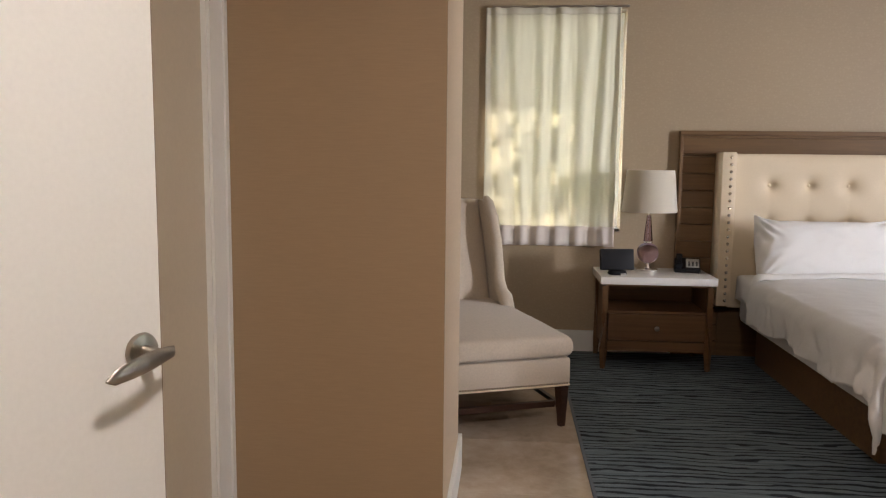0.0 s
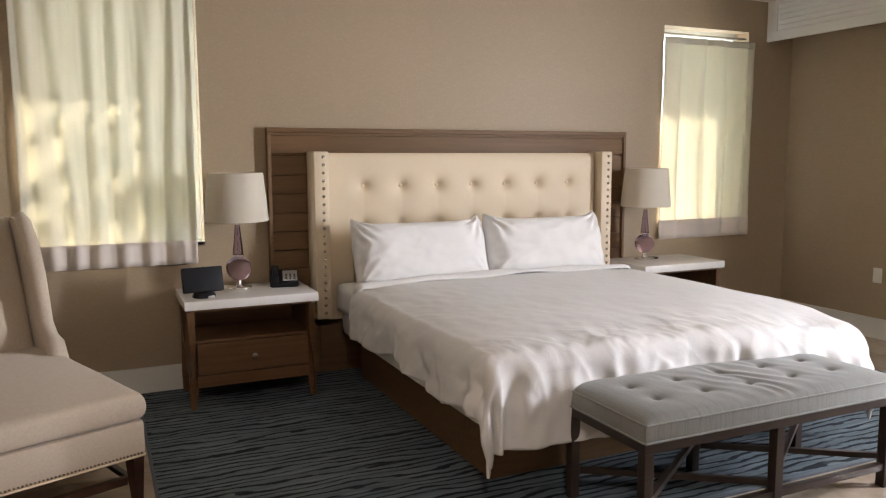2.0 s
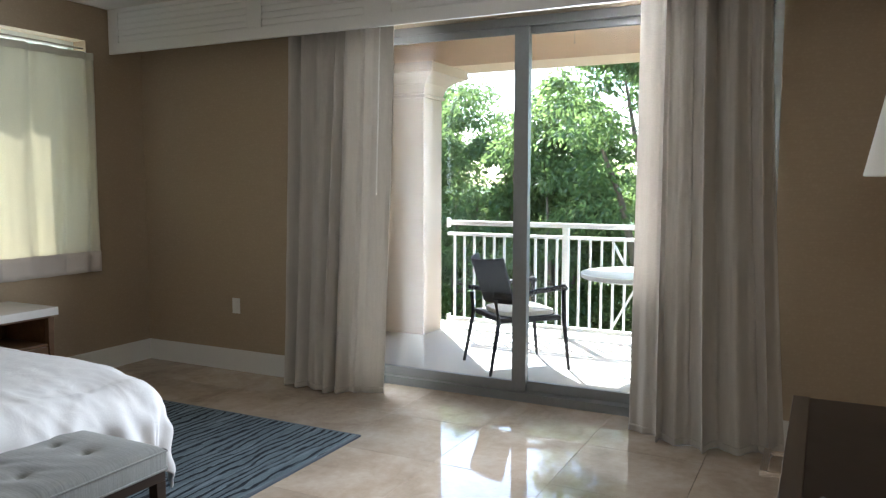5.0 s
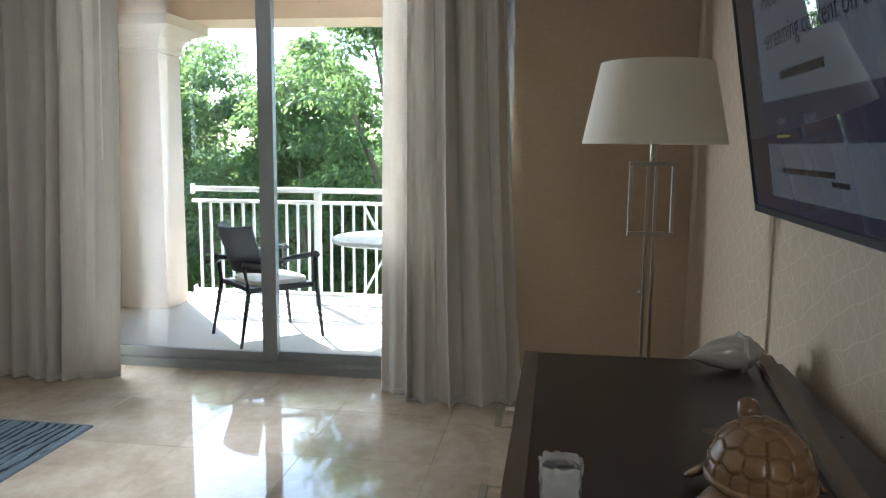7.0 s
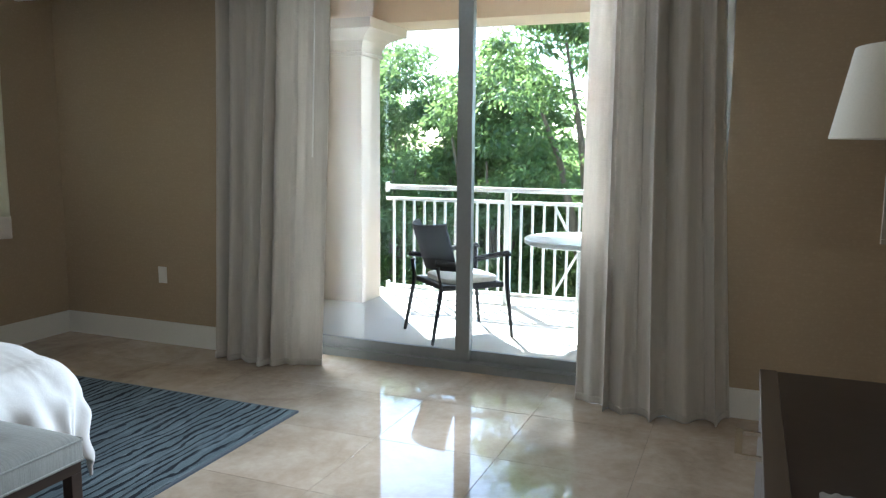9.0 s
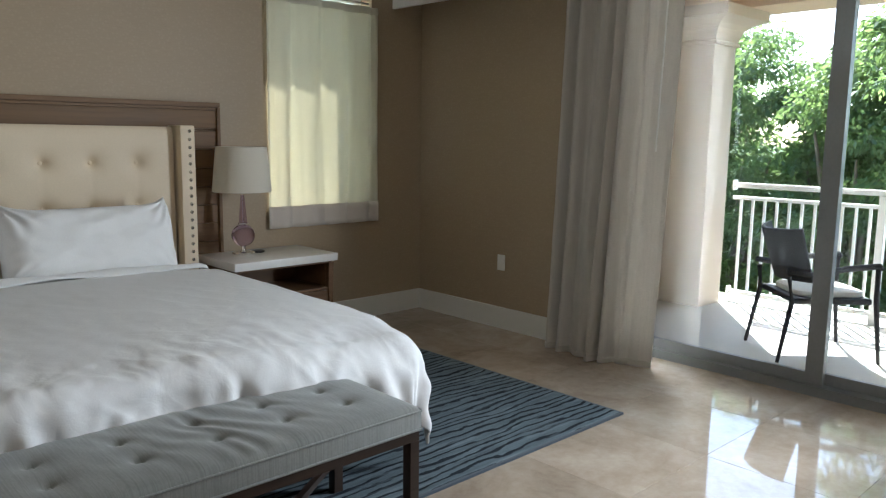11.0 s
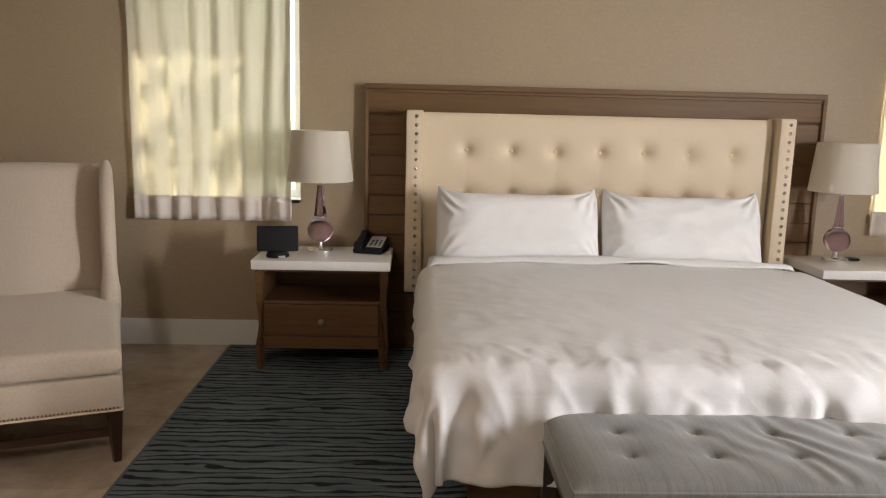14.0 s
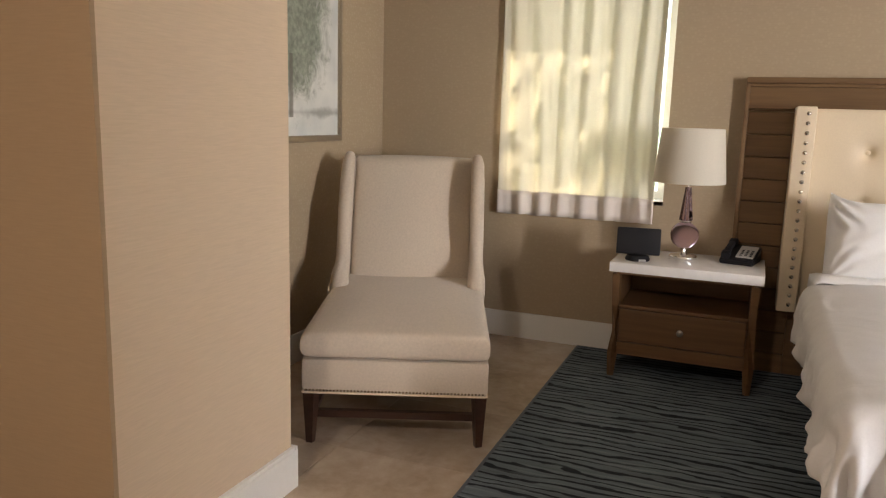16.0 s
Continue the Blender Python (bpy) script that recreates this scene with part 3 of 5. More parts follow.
hb = thing("headboard", "brown wooden headboard frame with cream tufted wing panel", "headboard", pose(BX, N, 0))
HL, HR, HT = 1.694 - BX, 4.415 - BX, 1.592
bm = bmesh.new()
box(bm, HL, HR, -0.06, -0.002, HT - 0.030, HT, bevel=0.004)
box(bm, HL + 0.012, HR - 0.012, -0.052, -0.002, HT - 0.048, HT - 0.031, bevel=0.003)
part("cornice", bm, M["bed_wood"], hb, "moulded top edge")
part("top_board", boxed(HL + 0.02, HR - 0.02, -0.045, -0.002, 1.43, HT - 0.049, bevel=0.003), M["bed_wood"], hb)
for a, b in ((HL, HL + 0.022), (HR - 0.022, HR)):
    part("side_strip", boxed(a, b, -0.06, -0.002, 0.0, HT - 0.031, bevel=0.003), M["bed_wood"], hb)
for a, b in ((HL + 0.023, -1.04), (1.04, HR - 0.023)):
    z = 0.0
    while z < 1.42:
        top = min(z + 0.118, 1.428)
        part("plank", boxed(a, b, -0.040, -0.002, z + 0.002, top - 0.002, bevel=0.003), M["bed_wood"], hb, smooth=None)
        z += 0.118
part("lower_board", boxed(-1.039, 1.039, -0.043, -0.002, 0.0, 0.42, bevel=0.003), M["bed_wood"], hb)
PL, PR, PB, PT = 2.035 - BX, 4.055 - BX, 0.38, 1.435
BUTTONS = [(2.286 + k * (3.842 - 2.286) / 6 - BX, z) for z in (1.225, 0.975, 0.725) for k in range(7)]


def tuft(u, v):
    x, z = PL + (PR - PL) * u, PB + (PT - PB) * v
    edge = min(1, (1 - v) / 0.05) ** 0.5 * 0.02 if v > 0.95 else 0.02
    d = 0.055 + edge
    for bx, bz in BUTTONS:
        q = math.hypot(x - bx, z - bz)
        d -= 0.026 * math.exp(-(q / 0.026) ** 2) + 0.021 * math.exp(-(q / 0.062) ** 2)
    for bx, bz in BUTTONS[:14]:
        if abs(x - bx) < 0.25 and bz - 0.25 < z < bz:
            d -= 0.0012 * math.exp(-((x - bx) / 0.012) ** 2) * math.sin(math.pi * (bz - z) / 0.25)
    return (x, -0.08 - d, z)


part("tufted_panel", sheet(170, 90, tuft), M["leather"], hb, "cream tufted leatherette panel", smooth=60)
part("panel_back", boxed(PL, PR, -0.09, -0.06, PB, PT, bevel=0.004), M["leather"], hb)
for bx, bz in BUTTONS:
    part("button", blob(bx, -0.114, bz, 0.012, 0.006, 0.012, 2.2, 12, 6), M["leather"], hb)
for a, b in ((1.938 - BX, 2.034 - BX), (4.068 - BX, 4.160 - BX)):
    wing = part("wing", boxed(a, b, -0.232, -0.045, PB + 0.02, 1.445, bevel=0.012), M["leather"], hb, "cream wing edged with nails")
    for k in range(21):
        part("nail", lathe([(0.0110, 0), (0.0098, 0.004), (0.0055, 0.0072), (0, 0.008)], 12), M["nail"], wing).matrix_local = pose((a + b) / 2 + 0.01, -0.2322, 0.44 + k * 0.0485, 90, 0, 0)

rng = random.Random(4)


def ridge(x, y, z):
    """Creases: sharp crests between soft hollows."""
    return (1 - abs(noise.noise(Vector((x, y, z))))) ** 4


def duvet_at(u, v):
    """Arc lengths across (s) and along (t) the bed; past the edges the cloth falls, and at the foot corners it hangs in a pleated cone."""
    foot, top = 3.42, 0.632
    half = 0.945 if u < 0.5 else 0.985
    side = (0.285 + 0.018 * math.sin(v * 13) + 0.010 * math.sin(v * 31 + 1)) if u < 0.5 else 0.36
    s = (2 * u - 1) * (half + side)
    length = 4.99 - foot
    t = v * (length + 0.425)
    n = noise.noise(Vector((s * 2.1, t * 2.1, 0.3)))
    n2 = noise.noise(Vector((s * 5.5, t * 5.0, 1.7)))
    n3 = noise.noise(Vector((s * 15, t * 12, 4.7)))
    warp = 0.25 * noise.noise(Vector((s * 1.7, t * 1.7, 7.1)))
    crease = ridge(s * 3.2 + warp * 6, t * 2.2 - s * 1.1, 2.2) + 0.6 * ridge(s * 6.0 - t * 3.0, t * 5.0 + warp * 8, 5.2)
    worn = 0.35 + 0.65 * max(min(1, max(0, 0.1 - s)), min(1, max(0, t - length + 0.45) / 0.4))
    ox, oy = max(0, abs(s) - half), max(0, t - length)
    drop = math.hypot(ox, oy)
    x = math.copysign(min(abs(s), half), s)
    y = 4.99 - min(t, length)
    puff = (1 - min(1, abs(s) / half) ** 5) * (1 - min(1, t / length) ** 7)
    z = top + 0.028 * puff + 0.006 * n + worn * (0.004 * n2 + 0.0035 * n3 + 0.0028 * crease)
    z -= 0.055 * min(1, max(0, (t - length + 0.40) / 0.40)) ** 2 * min(1, max(0, s - 0.3) / 0.5)
    z += (0.0012 * math.sin(s * 46 + 14 * n2 + 7 * n3) + 0.004 * n3 + 0.006 * (crease - 0.4)) * math.exp(-((t - length - 0.03) / 0.16) ** 2)
    if drop > 0:
        ax, ay = ox / drop, oy / drop
        r = 0.075 if u < 0.5 else 0.075 + 0.075 * min(1, (u - 0.5) / 0.2)
        bend = min(drop / (r * 1.571), 1)
        fall = max(0, drop - r * 1.571)
        along = t if ox > oy else s
        corner = math.exp(-(min(abs(abs(s) - half), 9) if oy > 0 else 9) / 0.22)
        fold = (0.008 if ox > oy else 0.009) * math.sin(along * 17 + 6 * n + 3 * warp) + 0.006 * math.sin(along * 41 + 5 * n2) + 0.016 * n2 + 0.010 * n3 + 0.016 * (crease - 0.5)
        if ox > 0 and oy > 0:
            fold += (0.030 if s < 0 else 0.010) * math.cos(7.5 * math.atan2(oy, ox)) * min(1, fall / 0.18)
        fold += (0.030 if s < 0 else 0.014) * corner * math.sin((abs(s) - half) * 34)
        out = r * math.sin(bend * 1.571) + (0.03 if s < 0 else 0.08) * fall + fold * min(1, max(0, drop - 0.05) / 0.16)
        x += math.copysign(ax * out, s)
        y -= ay * out
        z -= r * (1 - math.cos(bend * 1.571)) + fall * 0.985
    return (x, y, z)


part("duvet", sheet(240, 200, duvet_at), M["duvet"], bed, "rumpled white duvet", smooth=80, thick=0.012)


def fold_at(u, v):
    s = (2 * u - 1) * 1.04
    n = noise.noise(Vector((s * 3, v * 3, 9)))
    ox = max(0, abs(s) - 0.955)
    a = v * math.pi
    return (math.copysign(min(abs(s), 0.975), s), 5.08 - 0.10 * v + 0.012 * n, 0.652 + 0.020 * math.sin(a) + 0.010 * n - ox * 1.0 + 0.02 * math.cos(min(1, abs(s)) * 1.5))


part("turned_sheet", sheet(80, 12, fold_at), M["linen"], bed, "turned white top sheet", smooth=80, thick=0.008)


def flat_sheet_at(u, v):
    s = (2 * u - 1) * 1.10
    ox = max(0, abs(s) - 0.955)
    n = noise.noise(Vector((s * 4, v * 5, 2)))
    return (math.copysign(min(abs(s), 0.965) + 0.02 * n * min(1, ox * 10), s), 4.93 + 0.50 * v, 0.610 + 0.006 * n - 1.1 * ox + 0.02 * math.cos(min(1, abs(s)) * 1.5))


part("bottom_sheet", sheet(80, 20, flat_sheet_at), M["linen"], bed, smooth=80, thick=0.008)


def pillow(x, y, z, w, h, tilt, turn, seed):
    bm = bmesh.new()
    nu, nv = 84, 56
    for sign in (1, -1):
        def face(u, v, sign=sign):
            a, b = 2 * u - 1, 2 * v - 1
            prof = max(0, (1 - abs(a) ** 4.5)) ** 0.46 * max(0, (1 - abs(b) ** 3.2)) ** 0.46
            pin = 1 - 0.012 * (1 - b * b) * abs(a) ** 4 - 0.035 * max(0, b) ** 3 * abs(a) ** 4
            pin2 = 1 - (0.19 if b > 0 else 0.05) * (1 - abs(a) ** 5.0) * abs(b) ** 3
            n = noise.noise(Vector((a * 2.3 + seed, b * 2.3, sign)))
            n2 = noise.noise(Vector((a * 6 + seed, b * 5, sign + 3)))
            crease = 0.0
            for cx in (-1.0, 1.0):
                for cz in (-1.0, 1.0):
                    dx, dz = (a - cx) * w / 2, (b - cz) * h / 2
                    q = math.hypot(dx, dz)
                    crease += (0.012 if cz > 0 else 0.004) * math.sin(math.atan2(dz, dx) * 15 + seed + 4 * n) * math.exp(-((q - 0.11) / 0.085) ** 2)
            d = 0.118 * prof + (0.016 * n + 0.006 * n2 + crease) * min(1, prof * 3)
            return (a * w / 2 * pin, -sign * d + 0.015 * abs(a) ** 6, b * h / 2 * pin2 + 0.018 * abs(a) ** 6 * max(0, b))
        sheet(nu, nv, face, bm)
    bmesh.ops.remove_doubles(bm, verts=bm.verts, dist=0.0008)
    ob = part("pillow", bm, M["linen"], smooth=80)
    ob.matrix_world = pose(x, y, z, -tilt, 0, turn)
    return tagged(ob, "plump white pillow leaning on the headboard", "pillow", "bed pillows")


pillow(2.560, 5.20, 0.825, 0.90, 0.43, 20, 1, 1.0)
pillow(3.465, 5.20, 0.825, 0.88, 0.43, 20, -2, 6.0)

# ---- rug ----
rug = thing("rug", "slate blue rug with thin dark wavy lines", "rug", pose(0, 0, 0))
part("rug_field", boxed(0.895, 5.315, 3.105, 5.585, 0.0005, 0.012), M["rug"], rug, smooth=None)
bm = bmesh.new()
for q in ((0.88, 0.895, 3.09, 5.60), (5.315, 5.33, 3.09, 5.60), (0.895, 5.315, 3.09, 3.105), (0.895, 5.315, 5.585, 5.60)):
    box(bm, *q, 0.0005, 0.0115, bevel=0.002)
part("binding", bm, M["rug_edge"], rug, "dark bound edge", smooth=None)


# ---- curtains ----
def curtain(a, b, centre, z0, z1, folds, depth, label, seed, seam, gather):
    """A short cloth on a rod between a and b along x; the folds wander a little on the way down."""
    top = thing("window_curtain", label, "curtain", pose(0, 0, 0), group="curtains")

    def at(u, v):
        z = z1 + (z0 - z1) * v
        n = noise.noise(Vector((u * folds * 0.7 + seed, v * 1.4, seed)))
        ph = 2 * math.pi * folds * (u + 0.085 * noise.noise(Vector((u * 3 + seed, 0, v * 0.8))))
        fine = 0.005 * noise.noise(Vector((u * folds * 5, v * 4, seed + 2))) + 0.10 * depth * noise.noise(Vector((u * folds * 2.6, v * 11, seed + 7)))
        amp = depth * (0.50 + 0.40 * v ** 0.7 + 0.55 * n)
        d = amp * (math.sin(ph) + 0.25 * math.sin(2 * ph + seed)) + fine
        return (a + (b - a) * u + 0.25 * depth * math.cos(ph) + 0.01 * n, centre + d, z + 0.003 * math.cos(ph + 1) * v)
    part("cloth", sheet(int(folds * 18), 64, at), M["lining"], top, smooth=80, thick=0.004)
    part("hem", sheet(int(folds * 14), 4, lambda u, v: tuple(Vector(at(u, 1 - seam * (1 - v) / (z1 - z0))) + Vector((0, -0.006, 0)))), M["hem"], top, smooth=80, thick=0.006)
    part("heading", sheet(int(folds * 14), 4, lambda u, v: tuple(Vector(at(u, gather * v / (z1 - z0))) + Vector((0, -0.005, 0)))), M["lining"], top, smooth=80, thick=0.005)
    return top


def drape(label, top, bottom, folds, depth, seed, bow, wand=None):
    """A floor-length panel between two heights; top and bottom give its ends along y, bow its belly towards the room; its last fifth turns back towards the glass."""
    th = thing("drape", label, "curtain", pose(0, 0, 0), group="curtains")
    rs = random.Random(seed)
    edge, height = [0.0], []
    for _ in range(folds):
        edge.append(edge[-1] + rs.uniform(0.5, 1.9))
        height.append(rs.uniform(0.3, 1.2))
    edge = [e / edge[-1] for e in edge]
    z0, z1 = 0.003, 2.52

    def at(u, v):
        q = min(0.9999, max(0.0, u + 0.022 * noise.noise(Vector((u * 4 + seed, 0.0, v * 1.3))) * min(1, 6 * u * (1 - u))))
        k = max(i for i in range(folds) if edge[i] <= q)
        f = (q - edge[k]) / (edge[k + 1] - edge[k])
        a = height[k] + (height[min(k + 1, folds - 1)] - height[k]) * max(0, f - 0.5)
        ph = 2 * math.pi * (k + f)
        slow = noise.noise(Vector((u * folds * 0.6 + seed, v * 1.6, seed)))
        fine = 0.004 * noise.noise(Vector((u * folds * 6, v * 5, seed + 2))) + 0.07 * depth * noise.noise(Vector((u * folds * 2.4, v * 9, seed + 7)))
        pinch = depth * 0.18 * (1 - v) ** 2 * math.sin(2 * ph + 1)
        d = depth * a * (0.45 + 0.55 * v ** 0.6 + 0.35 * slow) * (math.cos(ph) + 0.22 * math.cos(2 * ph + seed)) + pinch + fine
        ya, yb = top[0] + (bottom[0] - top[0]) * v ** 1.3, top[1] + (bottom[1] - top[1]) * v ** 1.3
        y = ya + (yb - ya) * u + 0.3 * depth * a * math.sin(ph) * v
        turn = min(1, max(0, (u - 0.77) / 0.06))
        x = 6.07 + d * (1 - 0.7 * turn) - bow * v * math.sin(math.pi * min(1, u * 1.05)) + 0.055 * turn * turn * (3 - 2 * turn)
        return (x, y, z1 + (z0 - z1) * v + 0.001 * math.sin(ph + 1) * v)
    part("cloth", sheet(folds * 26, 72, at), M["curtain"], th, smooth=80, thick=0.004)
    part("hem", sheet(folds * 20, 3, lambda u, v: tuple(Vector(at(u, 0.985 + 0.015 * v)) + Vector((-0.005, 0, 0)))), M["curtain"], th, smooth=80, thick=0.006)

    if wand:
        part("wand", tube(wand, 0.005, 10), M["white"], th, "thin white draw wand")


drape("floor-length taupe drape drawn aside beside the bed wall", (4.14, 3.335), (4.20, 3.43), 6, 0.060, 3, 0.05, wand=[(6.0, 3.36, 2.40), (6.0, 3.395, 1.33)])
drape("floor-length taupe drape drawn aside beside the lamp corner", (1.115, 1.775), (0.975, 1.79), 6, 0.060, 17, 0.09)
curtain(WIN1[0] - 0.045, WIN1[1] - 0.042, N - 0.030, 0.775, 2.43, 6.5, 0.018, "short cream curtain dappled with leafy sunlight", 21, 0.14, 0.05)
curtain(WIN2[0] - 0.028, WIN2[1] + 0.035, N - 0.034, 0.755, 2.33, 4.6, 0.026, "short cream curtain glowing with sunlight", 31, 0.15, 0.05)
for a, b, y, z in ((WIN1[0], WIN1[1] + 0.01, N - 0.035, 2.435), (WIN2[0] + 0.004, WIN2[1] - 0.004, N + 0.03, 2.365)):
    rod = part("curtain_rod", tube([(a, y, z), (b, y, z)], 0.008, 12), M["nickel"])
    tagged(rod, "thin nickel curtain rod at the window head", "curtain rod", "curtain rods")

# ---- nightstands ----
def nightstand(x, y):
    """Stone top over an open shelf and a drawer; origin at the floor under the middle of the front."""
    ns = thing("nightstand", "chestnut nightstand with white stone top, open shelf and drawer", "nightstand", pose(x, y, 0), "nightstands by the bed")
    part("top", boxed(-0.372, 0.372, 0.0, 0.49, 0.580, 0.630, bevel=0.004), M["marble_top"], ns, "white stone top")
    for sx in (-1, 1):
        for fy in (0.045, 0.445):
            out = 0.012 if fy < 0.2 else -0.004
            part("leg", tube([(sx * 0.339, fy - out * 0.4, 0.012), (sx * 0.336, fy, 0.14), (sx * 0.334, fy, 0.40), (sx * 0.338, fy, 0.566)], 0.02, taper=[0.012, 0.019, 0.017, 0.019], square=True), M["stand_wood"], ns)
        part("side_panel", boxed(sx * 0.325 - 0.009, sx * 0.325 + 0.009, 0.065, 0.425, 0.14, 0.566), M["stand_wood"], ns, smooth=None)
    part("apron", boxed(-0.335, 0.335, 0.022, 0.46, 0.566, 0.5795, bevel=0.002), M["stand_wood"], ns, smooth=None)
    part("back_panel", boxed(-0.315, 0.315, 0.440, 0.455, 0.14, 0.565), M["stand_wood"], ns, smooth=None)
    part("shelf", boxed(-0.314, 0.314, 0.036, 0.439, 0.386, 0.402, bevel=0.002), M["stand_wood"], ns, smooth=None)
    part("bottom_rail", boxed(-0.314, 0.314, 0.034, 0.439, 0.135, 0.202, bevel=0.002), M["stand_wood"], ns, smooth=None)
    dr = part("drawer", boxed(-0.311, 0.311, 0.030, 0.430, 0.207, 0.382, bevel=0.003), M["stand_wood"], ns, "chestnut drawer front", smooth=None)
    kb = part("knob", lathe([(0, 0), (0.007, 0), (0.007, 0.012), (0.017, 0.016), (0.018, 0.022), (0.012, 0.026), (0, 0.027)], 8), M["nickel"], dr, "nickel knob")
    kb.matrix_local = pose(0, 0.0295, 0.292, 90, 0, 0)
    return ns


n1 = nightstand(1.496, 5.107)
copy_thing(n1, pose(4.612, 5.107, 0))


def table_lamp(x, y, z):
    la = thing("table_lamp", "table lamp with plum glass ball base and white shade", "lamp", pose(x, y, z), "bedside lamps")
    part("foot", lathe([(0, 0), (0.070, 0), (0.072, 0.004), (0.072, 0.020), (0.068, 0.025), (0.022, 0.028), (0.014, 0.040), (0.014, 0.062), (0, 0.062)], 40), M["chrome"], la, "round chrome foot")
    ball = [(0.012, 0.0625)] + [(0.073 * math.sin(a), 0.132 - 0.071 * math.cos(a)) for a in [math.pi * k / 18 for k in range(2, 17)]] + [(0.012, 0.2005)]
    part("ball", lathe(ball, 40), M["plum_glass"], la, "clear plum glass ball")
    part("collar", lathe([(0, 0.2006), (0.030, 0.2006), (0.032, 0.206), (0.030, 0.211), (0, 0.211)], 28), M["chrome"], la)
    nk = part("neck", lathe([(0.0, 0.2115), (0.036, 0.2115), (0.016, 0.385), (0, 0.385)], 4), M["plum_glass"], la, "square tapering plum glass neck", smooth=None)
    nk.matrix_local = pose(0, 0, 0, 0, 0, 20)
    part("rod", tube([(0, 0, 0.2118), (0, 0, 0.3848)], 0.0045, 10), M["chrome"], la, "slim chrome rod inside the neck")
    part("stem", lathe([(0, 0.3855), (0.006, 0.3855), (0.006, 0.43), (0.018, 0.43), (0.018, 0.50), (0, 0.505)], 16), M["chrome"], la)
    part("shade", lathe([(0.180, 0.412), (0.1815, 0.416), (0.1555, 0.683), (0.154, 0.687)], 64), M["shade"], la, "white tapered drum shade", thick=0.003)
    part("trim", lathe([(0.1805, 0.410), (0.1825, 0.412), (0.1825, 0.420), (0.1800, 0.421)], 64), M["shade"], la)
    part("trim", lathe([(0.1535, 0.678), (0.1570, 0.679), (0.1565, 0.688), (0.1535, 0.689)], 64), M["shade"], la)
    return la


l1 = table_lamp(1.462, 5.37, 0.6305)
copy_thing(l1, pose(4.442, 5.37, 0.6305))

dv = thing("smart_display", "black tabletop display on a round foot", "clock", pose(1.245, 5.235, 0.6305, 0, 0, 8))
part("foot", lathe([(0, 0), (0.062, 0), (0.064, 0.008), (0.056, 0.024), (0.03, 0.032), (0, 0.032)], 32), M["black"], dv, "round black foot")
sc = part("screen", boxed(-0.112, 0.112, -0.012, 0.03, -0.07, 0.07, bevel=0.008), M["black"], dv)
sc.matrix_local = pose(0, 0.012, 0.098, -14, 0, 0)
part("label_plate", boxed(0.006, 0.042, -0.066, -0.050, 0.0005, 0.013, bevel=0.002), M["grey_plastic"], dv, "small grey front plate")

ph = thing("telephone", "black desk telephone with pale keypad", "telephone", pose(1.745, 5.44, 0.6305, 0, 0, -12))
bm = bmesh.new()
vs = [bm.verts.new(p) for p in ((-0.085, -0.09, 0), (0.085, -0.09, 0), (0.085, 0.09, 0), (-0.085, 0.09, 0), (-0.085, -0.09, 0.025), (0.085, -0.09, 0.025), (0.085, 0.09, 0.085), (-0.085, 0.09, 0.085))]
for q in ((3, 2, 1, 0), (4, 5, 6, 7), (0, 1, 5, 4), (1, 2, 6, 5), (2, 3, 7, 6), (3, 0, 4, 7)):
    bm.faces.new([vs[i] for i in q])
bmesh.ops.bevel(bm, geom=list(bm.edges), offset=0.006, segments=2, affect="EDGES")
part("body", bm, M["black"], ph)
slope = 0.9 * math.degrees(math.atan2(0.06, 0.18))
kp = part("keypad", boxed(-0.042, 0.045, -0.07, 0.07, 0, 0.004, bevel=0.001), M["grey_plastic"], ph, "pale grey keypad plate", smooth=None)
kp.matrix_local = pose(0.032, 0, 0.057, slope, 0, 0)
for r in range(4):
    for c in range(3):
        part("key", boxed(-0.026 + c * 0.024, -0.014 + c * 0.024, -0.055 + r * 0.020, -0.045 + r * 0.020, 0.0042, 0.007, bevel=0.001), M["black"], kp, smooth=None)
hs = bmesh.new()
box(hs, -0.022, 0.022, -0.10, -0.05, 0, 0.034, bevel=0.010)
box(hs, -0.022, 0.022, 0.05, 0.10, 0, 0.034, bevel=0.010)
box(hs, -0.016, 0.016, -0.06, 0.06, 0.012, 0.036, bevel=0.009)
h = part("handset", hs, M["black"], ph)
h.matrix_local = pose(-0.055, 0, 0.055, slope, 0, 0)

pad = thing("charging_pad", "small flat black charging pad behind the lamp", "charger", pose(4.592, 5.452, 0.6305, 0, 0, -6))
part("pad", lathe([(0, 0), (0.040, 0), (0.043, 0.003), (0.043, 0.008), (0.040, 0.011), (0, 0.011)], 28), M["black"], pad)
part("cable", tube([(-0.041, 0.006, 0.005), (-0.08, 0.02, 0.003), (-0.12, 0.03, 0.003)], 0.002, 6), M["black"], pad)

# ---- bench ----
be = thing("bench", "grey ribbed tufted bench on dark crossed wooden legs", "bench", pose(3.083, 3.125, 0))
BWX, BWY = 0.665, 0.252
BT = [(-0.47 + 0.235 * k, y) for y in (-0.075, 0.085) for k in range(5)]


